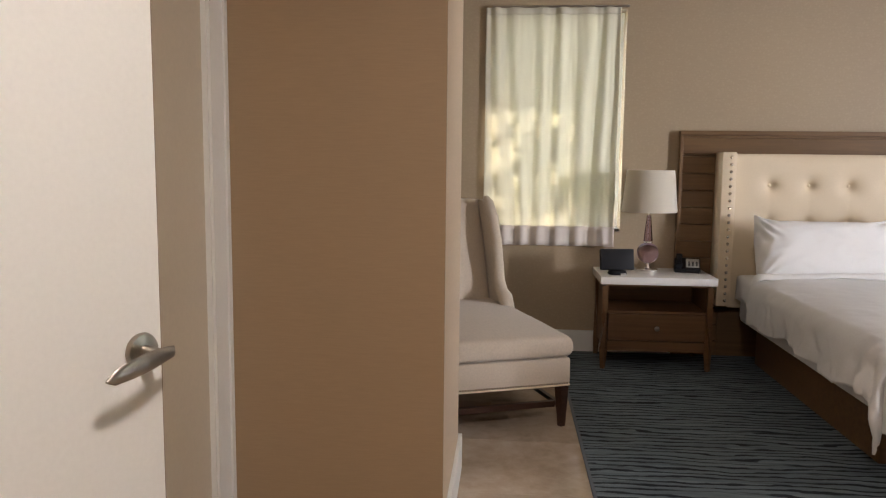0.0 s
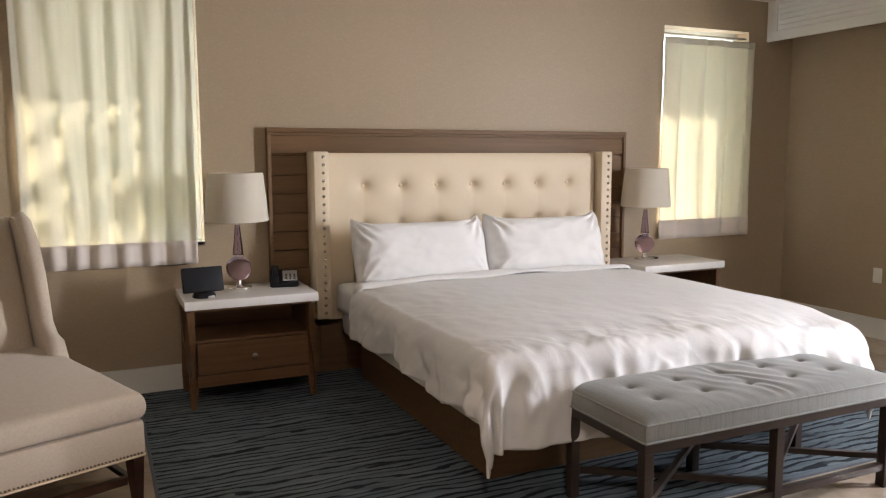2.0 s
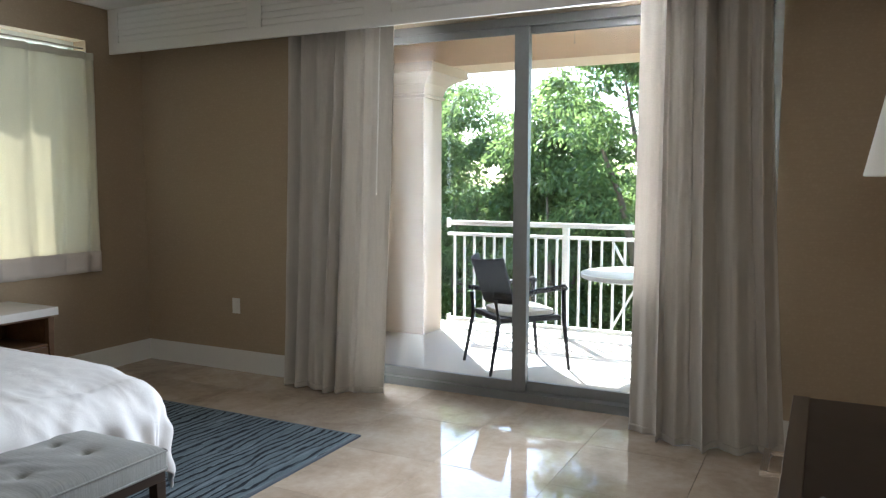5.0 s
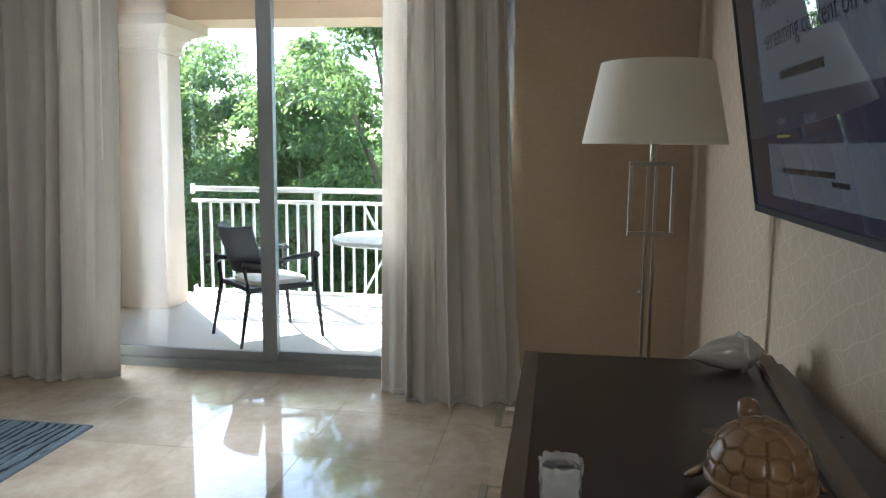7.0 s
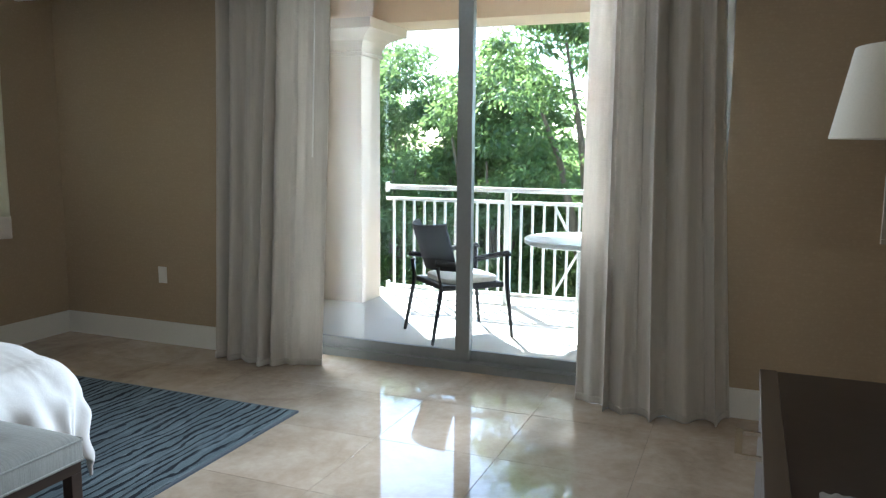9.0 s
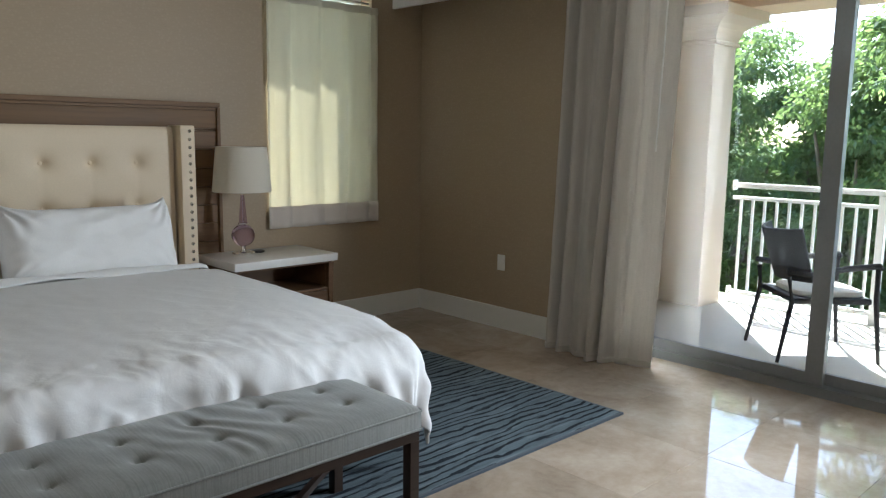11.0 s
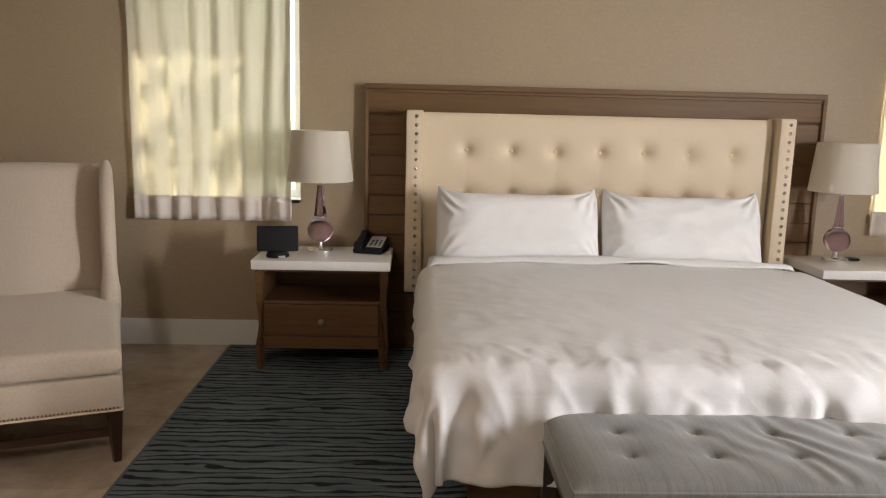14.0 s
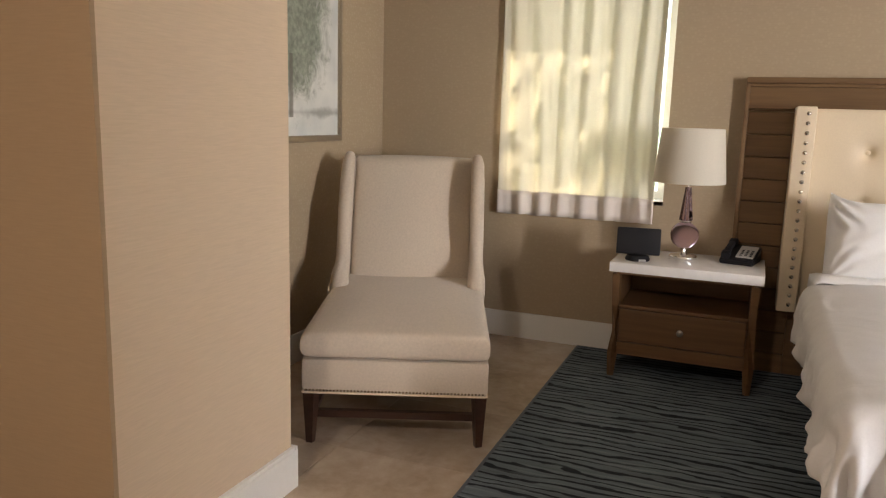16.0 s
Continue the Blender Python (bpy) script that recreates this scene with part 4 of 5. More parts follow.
def bench_top(u, v):
    a, b = 2 * u - 1, 2 * v - 1
    x, y = a * BWX, b * BWY
    crown = (1 - abs(a) ** 12) ** 0.5 * (1 - abs(b) ** 8) ** 0.5
    z = 0.468 + 0.034 * crown
    n = noise.noise(Vector((x * 6, y * 6, 3)))
    z += 0.0035 * math.sin((x * 1.0 + y * 0.55) * 75 + 4 * n) * math.exp(-((x - 0.02) / 0.26) ** 2) * crown * (0.6 + 0.8 * n)
    for bx, by in BT:
        q = math.hypot(x - bx, y - by)
        z -= 0.014 * math.exp(-(q / 0.016) ** 2) + 0.010 * math.exp(-(q / 0.05) ** 2)
    return (x, y, z)


bm = sheet(150, 60, bench_top)
part("cushion_top", bm, M["bench_cloth"], be, smooth=70)
part("cushion_side", boxed(-BWX, BWX, -BWY, BWY, 0.400, 0.4695, bevel=0.012), M["bench_cloth"], be)
for z in (0.469, 0.404):
    ring = [(-BWX + 0.004, -BWY, z), (0, -BWY - 0.001, z), (BWX - 0.004, -BWY, z), (BWX, -BWY + 0.004, z), (BWX, BWY - 0.004, z), (BWX - 0.004, BWY, z), (-BWX + 0.004, BWY, z), (-BWX, BWY - 0.004, z), (-BWX, -BWY + 0.004, z), (-BWX + 0.004, -BWY, z)]
    part("piping", tube(ring, 0.0045, 8), M["bench_cloth"], be)
for bx, by in BT:
    part("button", blob(bx, by, bench_top(0.5 + bx / BWX / 2, 0.5 + by / BWY / 2)[2] + 0.002, 0.011, 0.011, 0.004, 2.2, 12, 6), M["bench_cloth"], be)
bm = bmesh.new()
box(bm, -BWX + 0.006, BWX - 0.006, -BWY + 0.008, -BWY + 0.034, 0.362, 0.3995)
box(bm, -BWX + 0.006, BWX - 0.006, BWY - 0.034, BWY - 0.008, 0.362, 0.3995)
box(bm, -BWX + 0.006, -BWX + 0.032, -BWY + 0.034, BWY - 0.034, 0.362, 0.3995)
box(bm, BWX - 0.032, BWX - 0.006, -BWY + 0.034, BWY - 0.034, 0.362, 0.3995)
part("seat_frame", bm, M["dark_wood"], be, smooth=None)
LX, LY = BWX - 0.026, BWY - 0.027
for x in (-LX, 0.0, LX):
    for y in (-LY, LY):
        z0 = 0.0125 if y > 0 else 0.0
        part("leg", boxed(x - 0.020, x + 0.020, y - 0.020, y + 0.020, z0, 0.361, bevel=0.002), M["dark_wood"], be, smooth=None)
for a, b in ((-LX, 0.0), (0.0, LX)):
    part("stretcher", tube([(a + 0.02, -LY + 0.02, 0.155), (b - 0.02, LY - 0.02, 0.155)], 0.012, square=True), M["dark_wood"], be, smooth=None)
    part("stretcher", tube([(a + 0.02, LY - 0.02, 0.131), (b - 0.02, -LY + 0.02, 0.131)], 0.0115, square=True), M["dark_wood"], be, smooth=None)
    part("stretcher", tube([(a + 0.02, -LY, 0.090), (b - 0.02, -LY, 0.090)], 0.014, square=True), M["dark_wood"], be, smooth=None)

# ---- chaise ----
ch = thing("chaise", "oatmeal upholstered chaise with high winged back and dark legs", "chaise", pose(0.497, 3.868, 0, 0, 0, 21.5))
CW, CL = 0.382, 1.42
part("seat_base", boxed(-CW, CW, 0.0, CL - 0.10, 0.225, 0.368, bevel=0.022), M["chaise_cloth"], ch)


def seat_top(u, v, sign):
    """Loose seat cushion: a soft slab whose top swells towards the middle."""
    a, b = math.sin((u - 0.5) * math.pi), math.sin((v - 0.5) * math.pi)
    x, y = a * (CW + 0.002), -0.010 + (0.5 + b / 2) * 1.13
    edge = max(0, 1 - abs(a) ** 30) ** 0.28 * max(0, 1 - abs(b) ** 44) ** 0.28
    n = noise.noise(Vector((x * 3, y * 3, 5)))
    zc = 0.425 + 0.012 * (v)
    return (x, y, zc + sign * 0.056 * edge + (0.016 * (1 - a * a) * (1 - b * b) + 0.006 * n) * edge * (1 if sign > 0 else 0))


bm = sheet(48, 60, lambda u, v: seat_top(u, v, 1))
sheet(48, 60, lambda u, v: seat_top(u, v, -1), bm)
bmesh.ops.remove_doubles(bm, verts=bm.verts, dist=0.0005)
part("seat_cushion", bm, M["chaise_cloth"], ch, "loose oatmeal seat cushion", smooth=80)


def back_at(u, v, sign):
    a = 2 * u - 1
    x = a * (CW - 0.05)
    y0 = 1.02 + 0.27 * v ** 1.25
    edge = (1 - abs(a) ** 8) ** 0.5 * (1 - abs(2 * v - 1) ** 10) ** 0.5
    z = 0.40 + 0.715 * v + 0.010 * (1 - a * a) * v
    return (x, y0 + 0.055 - sign * (0.050 + (0.02 * (1 - a * a) if sign > 0 else 0)) * edge, z)


bm = sheet(40, 40, lambda u, v: back_at(u, v, 1))
sheet(40, 40, lambda u, v: back_at(u, v, -1), bm)
bmesh.ops.remove_doubles(bm, verts=bm.verts, dist=0.002)
part("backrest", bm, M["chaise_cloth"], ch, "high padded backrest", smooth=80)
for sx in (-1, 1):
    spine = [(0.0, 0.80, 0.40, 0.040), (0.0, 0.82, 0.47, 0.046), (0.0, 0.86, 0.535, 0.046), (0.0, 0.92, 0.560, 0.040), (0.0, 0.965, 0.62, 0.036), (0.0, 0.99, 0.72, 0.036), (0.0, 1.03, 0.86, 0.036), (0.0, 1.10, 1.00, 0.036), (0.0, 1.18, 1.095, 0.034), (0.0, 1.23, 1.125, 0.024)]
    x = sx * (CW - 0.034)
    bm = tube([(x, y, z) for _, y, z, _ in spine], 0.04, 14, taper=[r for *_, r in spine])
    part("wing_roll", bm, M["chaise_cloth"], ch, smooth=60)
    prof = [(0.80, 0.30), (0.84, 0.50), (0.93, 0.555), (0.975, 0.64), (1.03, 0.86), (1.10, 1.00), (1.18, 1.095), (1.30, 1.115), (1.345, 1.09), (1.30, 0.30)]
    bm = bmesh.new()
    f0 = [bm.verts.new((x - sx * 0.020, y, z)) for y, z in prof]
    f1 = [bm.verts.new((x + sx * 0.028, y, z)) for y, z in prof]
    bm.faces.new(f0)
    bm.faces.new(f1[::-1])
    for i in range(len(prof)):
        j = (i + 1) % len(prof)
        bm.faces.new((f0[i], f0[j], f1[j], f1[i]))
    part("wing", bm, M["chaise_cloth"], ch, "upholstered wing", smooth=30)
part("piping", tube([(-CW + 0.01, 0.004, 0.224), (CW - 0.01, 0.004, 0.224), (CW - 0.004, 0.01, 0.224), (CW - 0.004, CL - 0.12, 0.224), (-CW + 0.004, CL - 0.12, 0.224), (-CW + 0.004, 0.01, 0.224), (-CW + 0.01, 0.004, 0.224)], 0.005, 8), M["leather"], ch, "pale welt along the lower edge")
nail_mesh = mesh_from("nail", lathe([(0.005, 0), (0.004, 0.002), (0, 0.003)], 8), M["nail"])
for k in range(52):
    ob = new("nail", nail_mesh)
    ob.parent, ob.matrix_local = ch, pose(-CW + 0.022 + k * (2 * CW - 0.044) / 51, -0.0005, 0.236, 90, 0, 0)
for sx in (-1, 1):
    for y, out in ((0.035, -0.006), (CL - 0.16, 0.03)):
        part("leg", tube([(sx * (CW - 0.034), y + out, 0.0), (sx * (CW - 0.036), y, 0.223)], 0.02, taper=[0.014, 0.026], square=True), M["leg_wood"], ch, smooth=None)
    part("stretcher", tube([(sx * (CW - 0.035), 0.055, 0.105), (sx * (CW - 0.035), CL - 0.185, 0.105)], 0.011, square=True), M["leg_wood"], ch, smooth=None)
part("stretcher", tube([(-CW + 0.048, 0.10, 0.100), (CW - 0.048, 0.10, 0.100)], 0.015, square=True), M["leg_wood"], ch, smooth=None)

# ---- picture in the chaise corner ----
def painting_material():
    m, nt, b = material("tree_painting")
    v = coords(nt)
    sep = nt.nodes.new("ShaderNodeSeparateXYZ")
    link(nt, v, sep.inputs[0])
    wash = ramp(nt, noise_tex(nt, v, 5, 5), [(0.3, (0.55, 0.57, 0.54)), (0.7, (0.72, 0.72, 0.67))])
    crown_x = mathn(nt, "SUBTRACT", sep.outputs[1], 0.36)
    crown_z = mathn(nt, "MULTIPLY", mathn(nt, "SUBTRACT", sep.outputs[2], 0.62), 0.72)
    d = mathn(nt, "SQRT", mathn(nt, "ADD", mathn(nt, "POWER", crown_x, 2), mathn(nt, "POWER", crown_z, 2)))
    blot = mathn(nt, "ADD", d, mathn(nt, "MULTIPLY", noise_tex(nt, v, 8, 7, 0.72, 0.9), 0.52))
    crown = ramp(nt, blot, [(0.47, (1, 1, 1)), (0.60, (0, 0, 0))])
    leafc = ramp(nt, noise_tex(nt, v, 40, 4), [(0.3, (0.07, 0.09, 0.06)), (0.7, (0.26, 0.30, 0.22))])
    c = mixc(nt, mathn(nt, "MULTIPLY", crown, 0.85), wash, leafc)
    ground = mathn(nt, "ADD", mathn(nt, "ABSOLUTE", mathn(nt, "SUBTRACT", sep.outputs[2], 0.155)), mathn(nt, "MULTIPLY", noise_tex(nt, v, 9, 5), 0.09))
    c = mixc(nt, mathn(nt, "MULTIPLY", ramp(nt, ground, [(0.045, (1, 1, 1)), (0.075, (0, 0, 0))]), 0.6), c, (0.15, 0.14, 0.12))
    trunk = mathn(nt, "ADD", mathn(nt, "ABSOLUTE", mathn(nt, "SUBTRACT", sep.outputs[1], 0.31)), mathn(nt, "MULTIPLY", mathn(nt, "GREATER_THAN", sep.outputs[2], 0.45), 1.0))
    c = mixc(nt, mathn(nt, "MULTIPLY", mathn(nt, "GREATER_THAN", sep.outputs[2], 0.13), ramp(nt, trunk, [(0.012, (0.8, 0.8, 0.8)), (0.025, (0, 0, 0))])), c, (0.12, 0.11, 0.09))
    link(nt, c, b.inputs["Base Color"])
    b.inputs["Roughness"].default_value = 0.35
    return m


pi = thing("picture", "framed watercolour of a tree in a champagne frame", "picture", pose(W, 4.26, 1.19))
part("canvas", boxed(0.006, 0.016, 0.03, 0.78, 0.035, 1.06), painting_material(), pi, "pale watercolour of a leafy tree", smooth=None)
for q in ((0.0, 0.81, 0.0, 0.034), (0.0, 0.81, 1.061, 1.095), (0.0, 0.029, 0.0345, 1.0605), (0.781, 0.81, 0.0345, 1.0605)):
    part("frame_bar", boxed(0.001, 0.030, *q, bevel=0.004), M["champagne"], pi)

# ---- small fixtures ----
oc = thing("wall_outlet", "white wall outlet plate above the baseboard", "outlet", pose(E, 4.733, 0.49))
part("plate", boxed(-0.006, -0.0005, -0.036, 0.036, -0.058, 0.058, bevel=0.002), M["white"], oc)
for z in (-0.022, 0.022):
    part("socket", boxed(-0.0075, -0.0062, -0.016, 0.016, z - 0.015, z + 0.015, bevel=0.0005), M["white"], oc)

hl = thing("hall_ceiling_light", "round flush ceiling light in the entry hall", "ceiling light", pose(0.78, 0.55, H))
part("rim", lathe([(0.15, -0.001), (0.165, -0.001), (0.165, -0.07), (0.15, -0.07)], 40), M["nickel"], hl)
part("backplate", lathe([(0, -0.002), (0.149, -0.002), (0.149, -0.02), (0, -0.02)], 40), M["white"], hl)

# ---- dresser ----
ds = thing("dresser", "long brown dresser with dark top and bar pulls", "dresser", pose(0, 0, 0))
DX0, DX1, DY0, DY1, DZ = 2.74, 4.262, 0.135, 0.893, 0.795
part("top", boxed(DX0 + 0.004, DX1 - 0.004, DY0, DY1 - 0.045, DZ - 0.03, DZ - 0.002), M["dresser_top"], ds, "dark inset top", smooth=None)
bm = bmesh.new()
box(bm, DX0, DX1, DY1 - 0.0445, DY1, DZ - 0.03, DZ, bevel=0.002)
part("front_edge", bm, M["dresser_wood"], ds, smooth=None)
bl = part("back_ledge", boxed(DX0 - DX1, 0, 0, 0.0445, -0.0015, 0.022, bevel=0.002), M["dresser_wood"], ds, "raised back ledge", smooth=None)
bl.matrix_local = pose(DX1, 0.163, DZ, 0, 0, -5)
part("carcass", boxed(DX0 + 0.01, DX1 - 0.01, DY0, DY1 - 0.03, 0.10, DZ - 0.031), M["dresser_wood"], ds, smooth=None)
for x in (DX0 + 0.01, DX1 - 0.07):
    for y in (DY0 + 0.01, DY1 - 0.09):
        part("foot", boxed(x, x + 0.06, y, y + 0.06, 0, 0.099), M["dresser_wood"], ds, smooth=None)
cw = (DX1 - DX0 - 0.04) / 3
for c in range(3):
    for r in range(2):
        x0 = DX0 + 0.022 + c * (cw + 0.002)
        z0 = 0.120 + r * 0.325
        dr = part("drawer", boxed(x0, x0 + cw - 0.006, DY1 - 0.0295, DY1 - 0.006, z0, z0 + 0.315, bevel=0.003), M["dresser_wood"], ds, smooth=None)
        xm, zm = x0 + 0.092, z0 + 0.280
        bar = part("handle", tube([(xm - 0.085, DY1 + 0.045, zm), (xm + 0.085, DY1 + 0.045, zm)], 0.008, square=True), M["chrome"], dr, "chrome bar pull", smooth=None)
        for s in (-0.078, 0.078):
            part("bracket", boxed(xm + s - 0.005, xm + s + 0.005, DY1 - 0.0058, DY1 + 0.0385, zm - 0.005, zm + 0.005), M["chrome"], dr, smooth=None)

# carved turtle, conch, wrapped cup
tu = thing("turtle_ornament", "glossy carved wooden turtle with scored shell", "ornament", pose(3.285, 0.440, DZ - 0.002, 0, 0, -8))


def shell_at(u, v):
    a, b = 2 * math.pi * u, v * math.pi / 2
    r = math.cos(b)
    x, y = 0.112 * r * math.cos(a), 0.092 * r * math.sin(a)
    z = 0.066 + 0.098 * math.sin(b) ** 0.9
    return (x, y, z)


def scored(u, v):
    x, y, z = shell_at(u, v)
    best = sorted(((x - cx) ** 2 + (y - cy) ** 2 + (z - cz) ** 2) ** 0.5 for cx, cy, cz in SCUTES)[:2]
    g = 0.0055 * math.exp(-((best[1] - best[0]) / 0.0042) ** 2)
    f = 1 - g / 0.1
    return (x * f, y * f, z - g * 0.6)


SCUTES = [shell_at((k + 0.5 * (n % 4 > 1)) / n, b) for n, b in ((1, 1.25), (6, 0.86), (10, 0.55), (13, 0.28), (18, 0.07)) for k in range(n)]
part("shell", sheet(260, 110, scored, closed_u=True), M["carved"], tu, "carved and scored wooden shell", smooth=80)
part("rim", lathe([(0.090, 0.050), (0.112, 0.054), (0.118, 0.061), (0.113, 0.069), (0.09, 0.071)], 48), M["carved"], tu, smooth=80).matrix_local = Matrix.Diagonal((1.0, 0.82, 1, 1))
part("belly", blob(0, 0, 0.044, 0.102, 0.082, 0.030, 2.2, 32, 10), M["carved"], tu)
part("head", blob(0.150, 0.010, 0.132, 0.033, 0.022, 0.020, 2.3, 20, 12), M["carved"], tu)
part("throat", tube([(0.080, 0.002, 0.055), (0.116, 0.006, 0.088), (0.134, 0.009, 0.124)], 0.022, 12, taper=[0.026, 0.022, 0.018]), M["carved"], tu)
for x, y, r, l in ((0.070, 0.088, 60, 0.048), (0.070, -0.088, -60, 0.048), (-0.075, 0.080, 130, 0.055), (-0.075, -0.080, -130, 0.055)):
    f = part("flipper", blob(0, 0, 0, l, 0.030, 0.010, 2.2, 18, 8), M["carved"], tu)
    f.matrix_local = pose(x, y, 0.036, 0, 34, r)

co = thing("conch", "pale glazed conch shell ornament", "ornament", pose(4.165, 0.305, DZ - 0.001, 0, 0, -80))


def conch_at(u, v):
    """From the drawn-out tip (v = 0) over the swollen body to the stepped spire (v = 1), with a raised lip that winds round."""
    a, t = 2 * math.pi * u, v
    if t < 0.66:
        r = 0.064 * math.sin(math.pi / 2 * t / 0.66) ** 1.15
    else:
        q = (t - 0.66) / 0.34
        r = 0.064 * max(0, 1 - q ** 1.6) * (1 + 0.07 * math.sin(q * 20)) + 0.004 * (1 - q)
    wind = (a - 1.15 - 1.7 * t + math.pi) % (2 * math.pi) - math.pi
    lip = 0.30 * math.exp(-(wind / 0.20) ** 2) * math.sin(math.pi * min(1, t / 0.8)) - 0.14 * math.exp(-((wind + 0.42) / 0.25) ** 2) * math.sin(math.pi * min(1, t / 0.8))
    knob = 0.12 * max(0, math.sin(a * 6 + 1)) * math.exp(-((t - 0.72) / 0.05) ** 2)
    r *= 1 + lip + knob
    return (-0.160 + 0.290 * t, r * math.cos(a), 0.066 + r * math.sin(a) - 0.020 * (1 - t) ** 2)


part("shell_body", sheet(90, 80, lambda u, v: tuple(0.80 * c for c in conch_at(u, v)), closed_u=True), M["conch"], co, smooth=80)

cp = thing("wrapped_cup", "clear plastic wrapped drinking cup", "cup", pose(3.27, 0.785, DZ))
part("cup", lathe([(0, 0.001), (0.027, 0.001), (0.033, 0.058), (0.0315, 0.058), (0.0255, 0.004), (0, 0.004)], 32), M["clear"], cp)


def wrap_at(u, v):
    a = 2 * math.pi * u
    n = noise.noise(Vector((3 * math.cos(a), 3 * math.sin(a), v * 5)))
    sq = 1 / max(abs(math.cos(a)), abs(math.sin(a))) ** 0.5
    r = (0.037 + 0.002 * v) * sq + 0.004 * n
    return (r * math.cos(a), r * math.sin(a), 0.001 + 0.067 * v + 0.006 * n * v)


part("wrapper", sheet(48, 16, wrap_at, closed_u=True), M["film"], cp, "crumpled clear film", smooth=40)

# ---- television ----
TVW, TVH = 1.235, 0.71
tv = thing("television", "wall-mounted flat television showing a grey welcome page", "television", pose(4.420, 0.187, 1.235, 9.5, 0, 180))
part("body", boxed(0.01, TVW - 0.01, 0.002, 0.045, 0.01, TVH - 0.01, bevel=0.006), M["black"], tv)
for q in ((0, TVW, 0, 0.020), (0, TVW, TVH - 0.010, TVH), (0, 0.010, 0.0205, TVH - 0.0105), (TVW - 0.010, TVW, 0.0205, TVH - 0.0105)):
    part("bezel", boxed(q[0], q[1], -0.012, 0.0015, q[2], q[3], bevel=0.002), M["black"], tv, smooth=None)
part("mount", boxed(0.45, 0.80, 0.046, 0.125, 0.22, 0.44), M["black"], tv, "wall bracket", smooth=None)


def screen_mat(name, color, power):
    m, nt, b = material(name)
    b.inputs["Base Color"].default_value = (0.01, 0.01, 0.012, 1)
    b.inputs["Roughness"].default_value = 0.025
    v = noise_tex(nt, coords(nt), 2.0, 2)
    c = ramp(nt, v, [(0.3, scaled(color, 0.9)), (0.7, scaled(color, 1.1))])
    link(nt, c, b.inputs["Emission Color"])
    b.inputs["Emission Strength"].default_value = power
    return m


SCR = {"page": screen_mat("screen_page", (0.26, 0.29, 0.34), 0.021), "band": screen_mat("screen_band", (0.022, 0.026, 0.080), 0.026), "ink": screen_mat("screen_ink", (0.03, 0.03, 0.04), 0.010), "yellow": screen_mat("screen_yellow", (0.55, 0.45, 0.08), 0.03), "margin": screen_mat("screen_margin", (0.10, 0.10, 0.12), 0.012), "pale": screen_mat("screen_pale", (0.2, 0.21, 0.25), 0.02)}
scr = part("screen", boxed(0.011, TVW - 0.011, -0.006, 0.001, 0.021, TVH - 0.011), SCR["page"], tv, "lit grey welcome page", smooth=None)
for a, b, c, d, k in ((0.21, TVW - 0.012, 0.205, 0.320, "band"), (0.012, TVW - 0.012, 0.022, 0.060, "band"), (0.31, 0.43, 0.222, 0.229, "yellow"), (0.335, 0.40, 0.256, 0.272, "pale"), (0.55, 0.64, 0.252, 0.276, "pale"), (0.33, 0.72, 0.128, 0.142, "ink"), (0.70, 0.80, 0.108, 0.120, "ink"), (0.40, 0.72, 0.368, 0.390, "ink"), (0.012, 0.209, 0.0605, TVH - 0.012, "margin")):
    part("screen_mark", boxed(a, b, -0.0072, -0.0061, c, d), SCR[k], scr, smooth=None)
for text, x, z in (("Free access to watch", 0.29, 0.555), ("streaming content on the", 0.29, 0.455)):
    cu = bpy.data.curves.new("caption", "FONT")
    cu.body, cu.size = text, 0.074
    cu.materials.append(SCR["ink"])
    ob = new("caption", cu)
    dg = bpy.context.evaluated_depsgraph_get()
    me = bpy.data.meshes.new_from_object(ob.evaluated_get(dg))
    bpy.data.objects.remove(ob)
    ob = new("caption", me)
    ob.parent, ob.matrix_local = scr, pose(x, -0.0075, z, 90, 0, 0)

# ---- floor lamp ----
fl = thing("floor_lamp", "nickel floor lamp with open rectangle and white shade", "lamp", pose(4.75, 0.474, 0, 0, 0, 96))
part("foot", boxed(-0.13, 0.13, -0.13, 0.13, 0, 0.022, bevel=0.004), M["nickel"], fl, "square nickel foot", smooth=None)
for x in (-0.014, 0.014):
    part("pole", tube([(x, 0, 0.022), (x, 0, 1.372)], 0.0055, square=True), M["nickel"], fl, smooth=None)
for c, d in ((1.358, 1.375), (1.108, 1.124)):
    part("frame_bar", boxed(-0.082, 0.082, -0.007, 0.007, c, d, bevel=0.001), M["nickel"], fl, smooth=None)
for x in (-0.0755, 0.0755):
    part("frame_bar", boxed(x - 0.0065, x + 0.0065, -0.0065, 0.0065, 1.1245, 1.3575, bevel=0.001), M["nickel"], fl, smooth=None)
part("socket", lathe([(0, 1.3755), (0.011, 1.3755), (0.011, 1.435), (0.018, 1.435), (0.018, 1.51), (0, 1.52)], 16), M["nickel"], fl)
part("switch", blob(0.026, 0, 0.90, 0.010, 0.008, 0.010, 2.2, 12, 8), M["nickel"], fl)
part("shade", lathe([(0.247, 1.438), (0.249, 1.441), (0.193, 1.712), (0.191, 1.715)], 72), M["shade"], fl, "white tapered linen shade", thick=0.003)
part("trim", lathe([(0.2475, 1.436), (0.2505, 1.437), (0.2495, 1.446), (0.2465, 1.447)], 72), M["shade"], fl)
part("trim", lathe([(0.1905, 1.706), (0.1945, 1.707), (0.1935, 1.716), (0.1905, 1.717)], 72), M["shade"], fl)

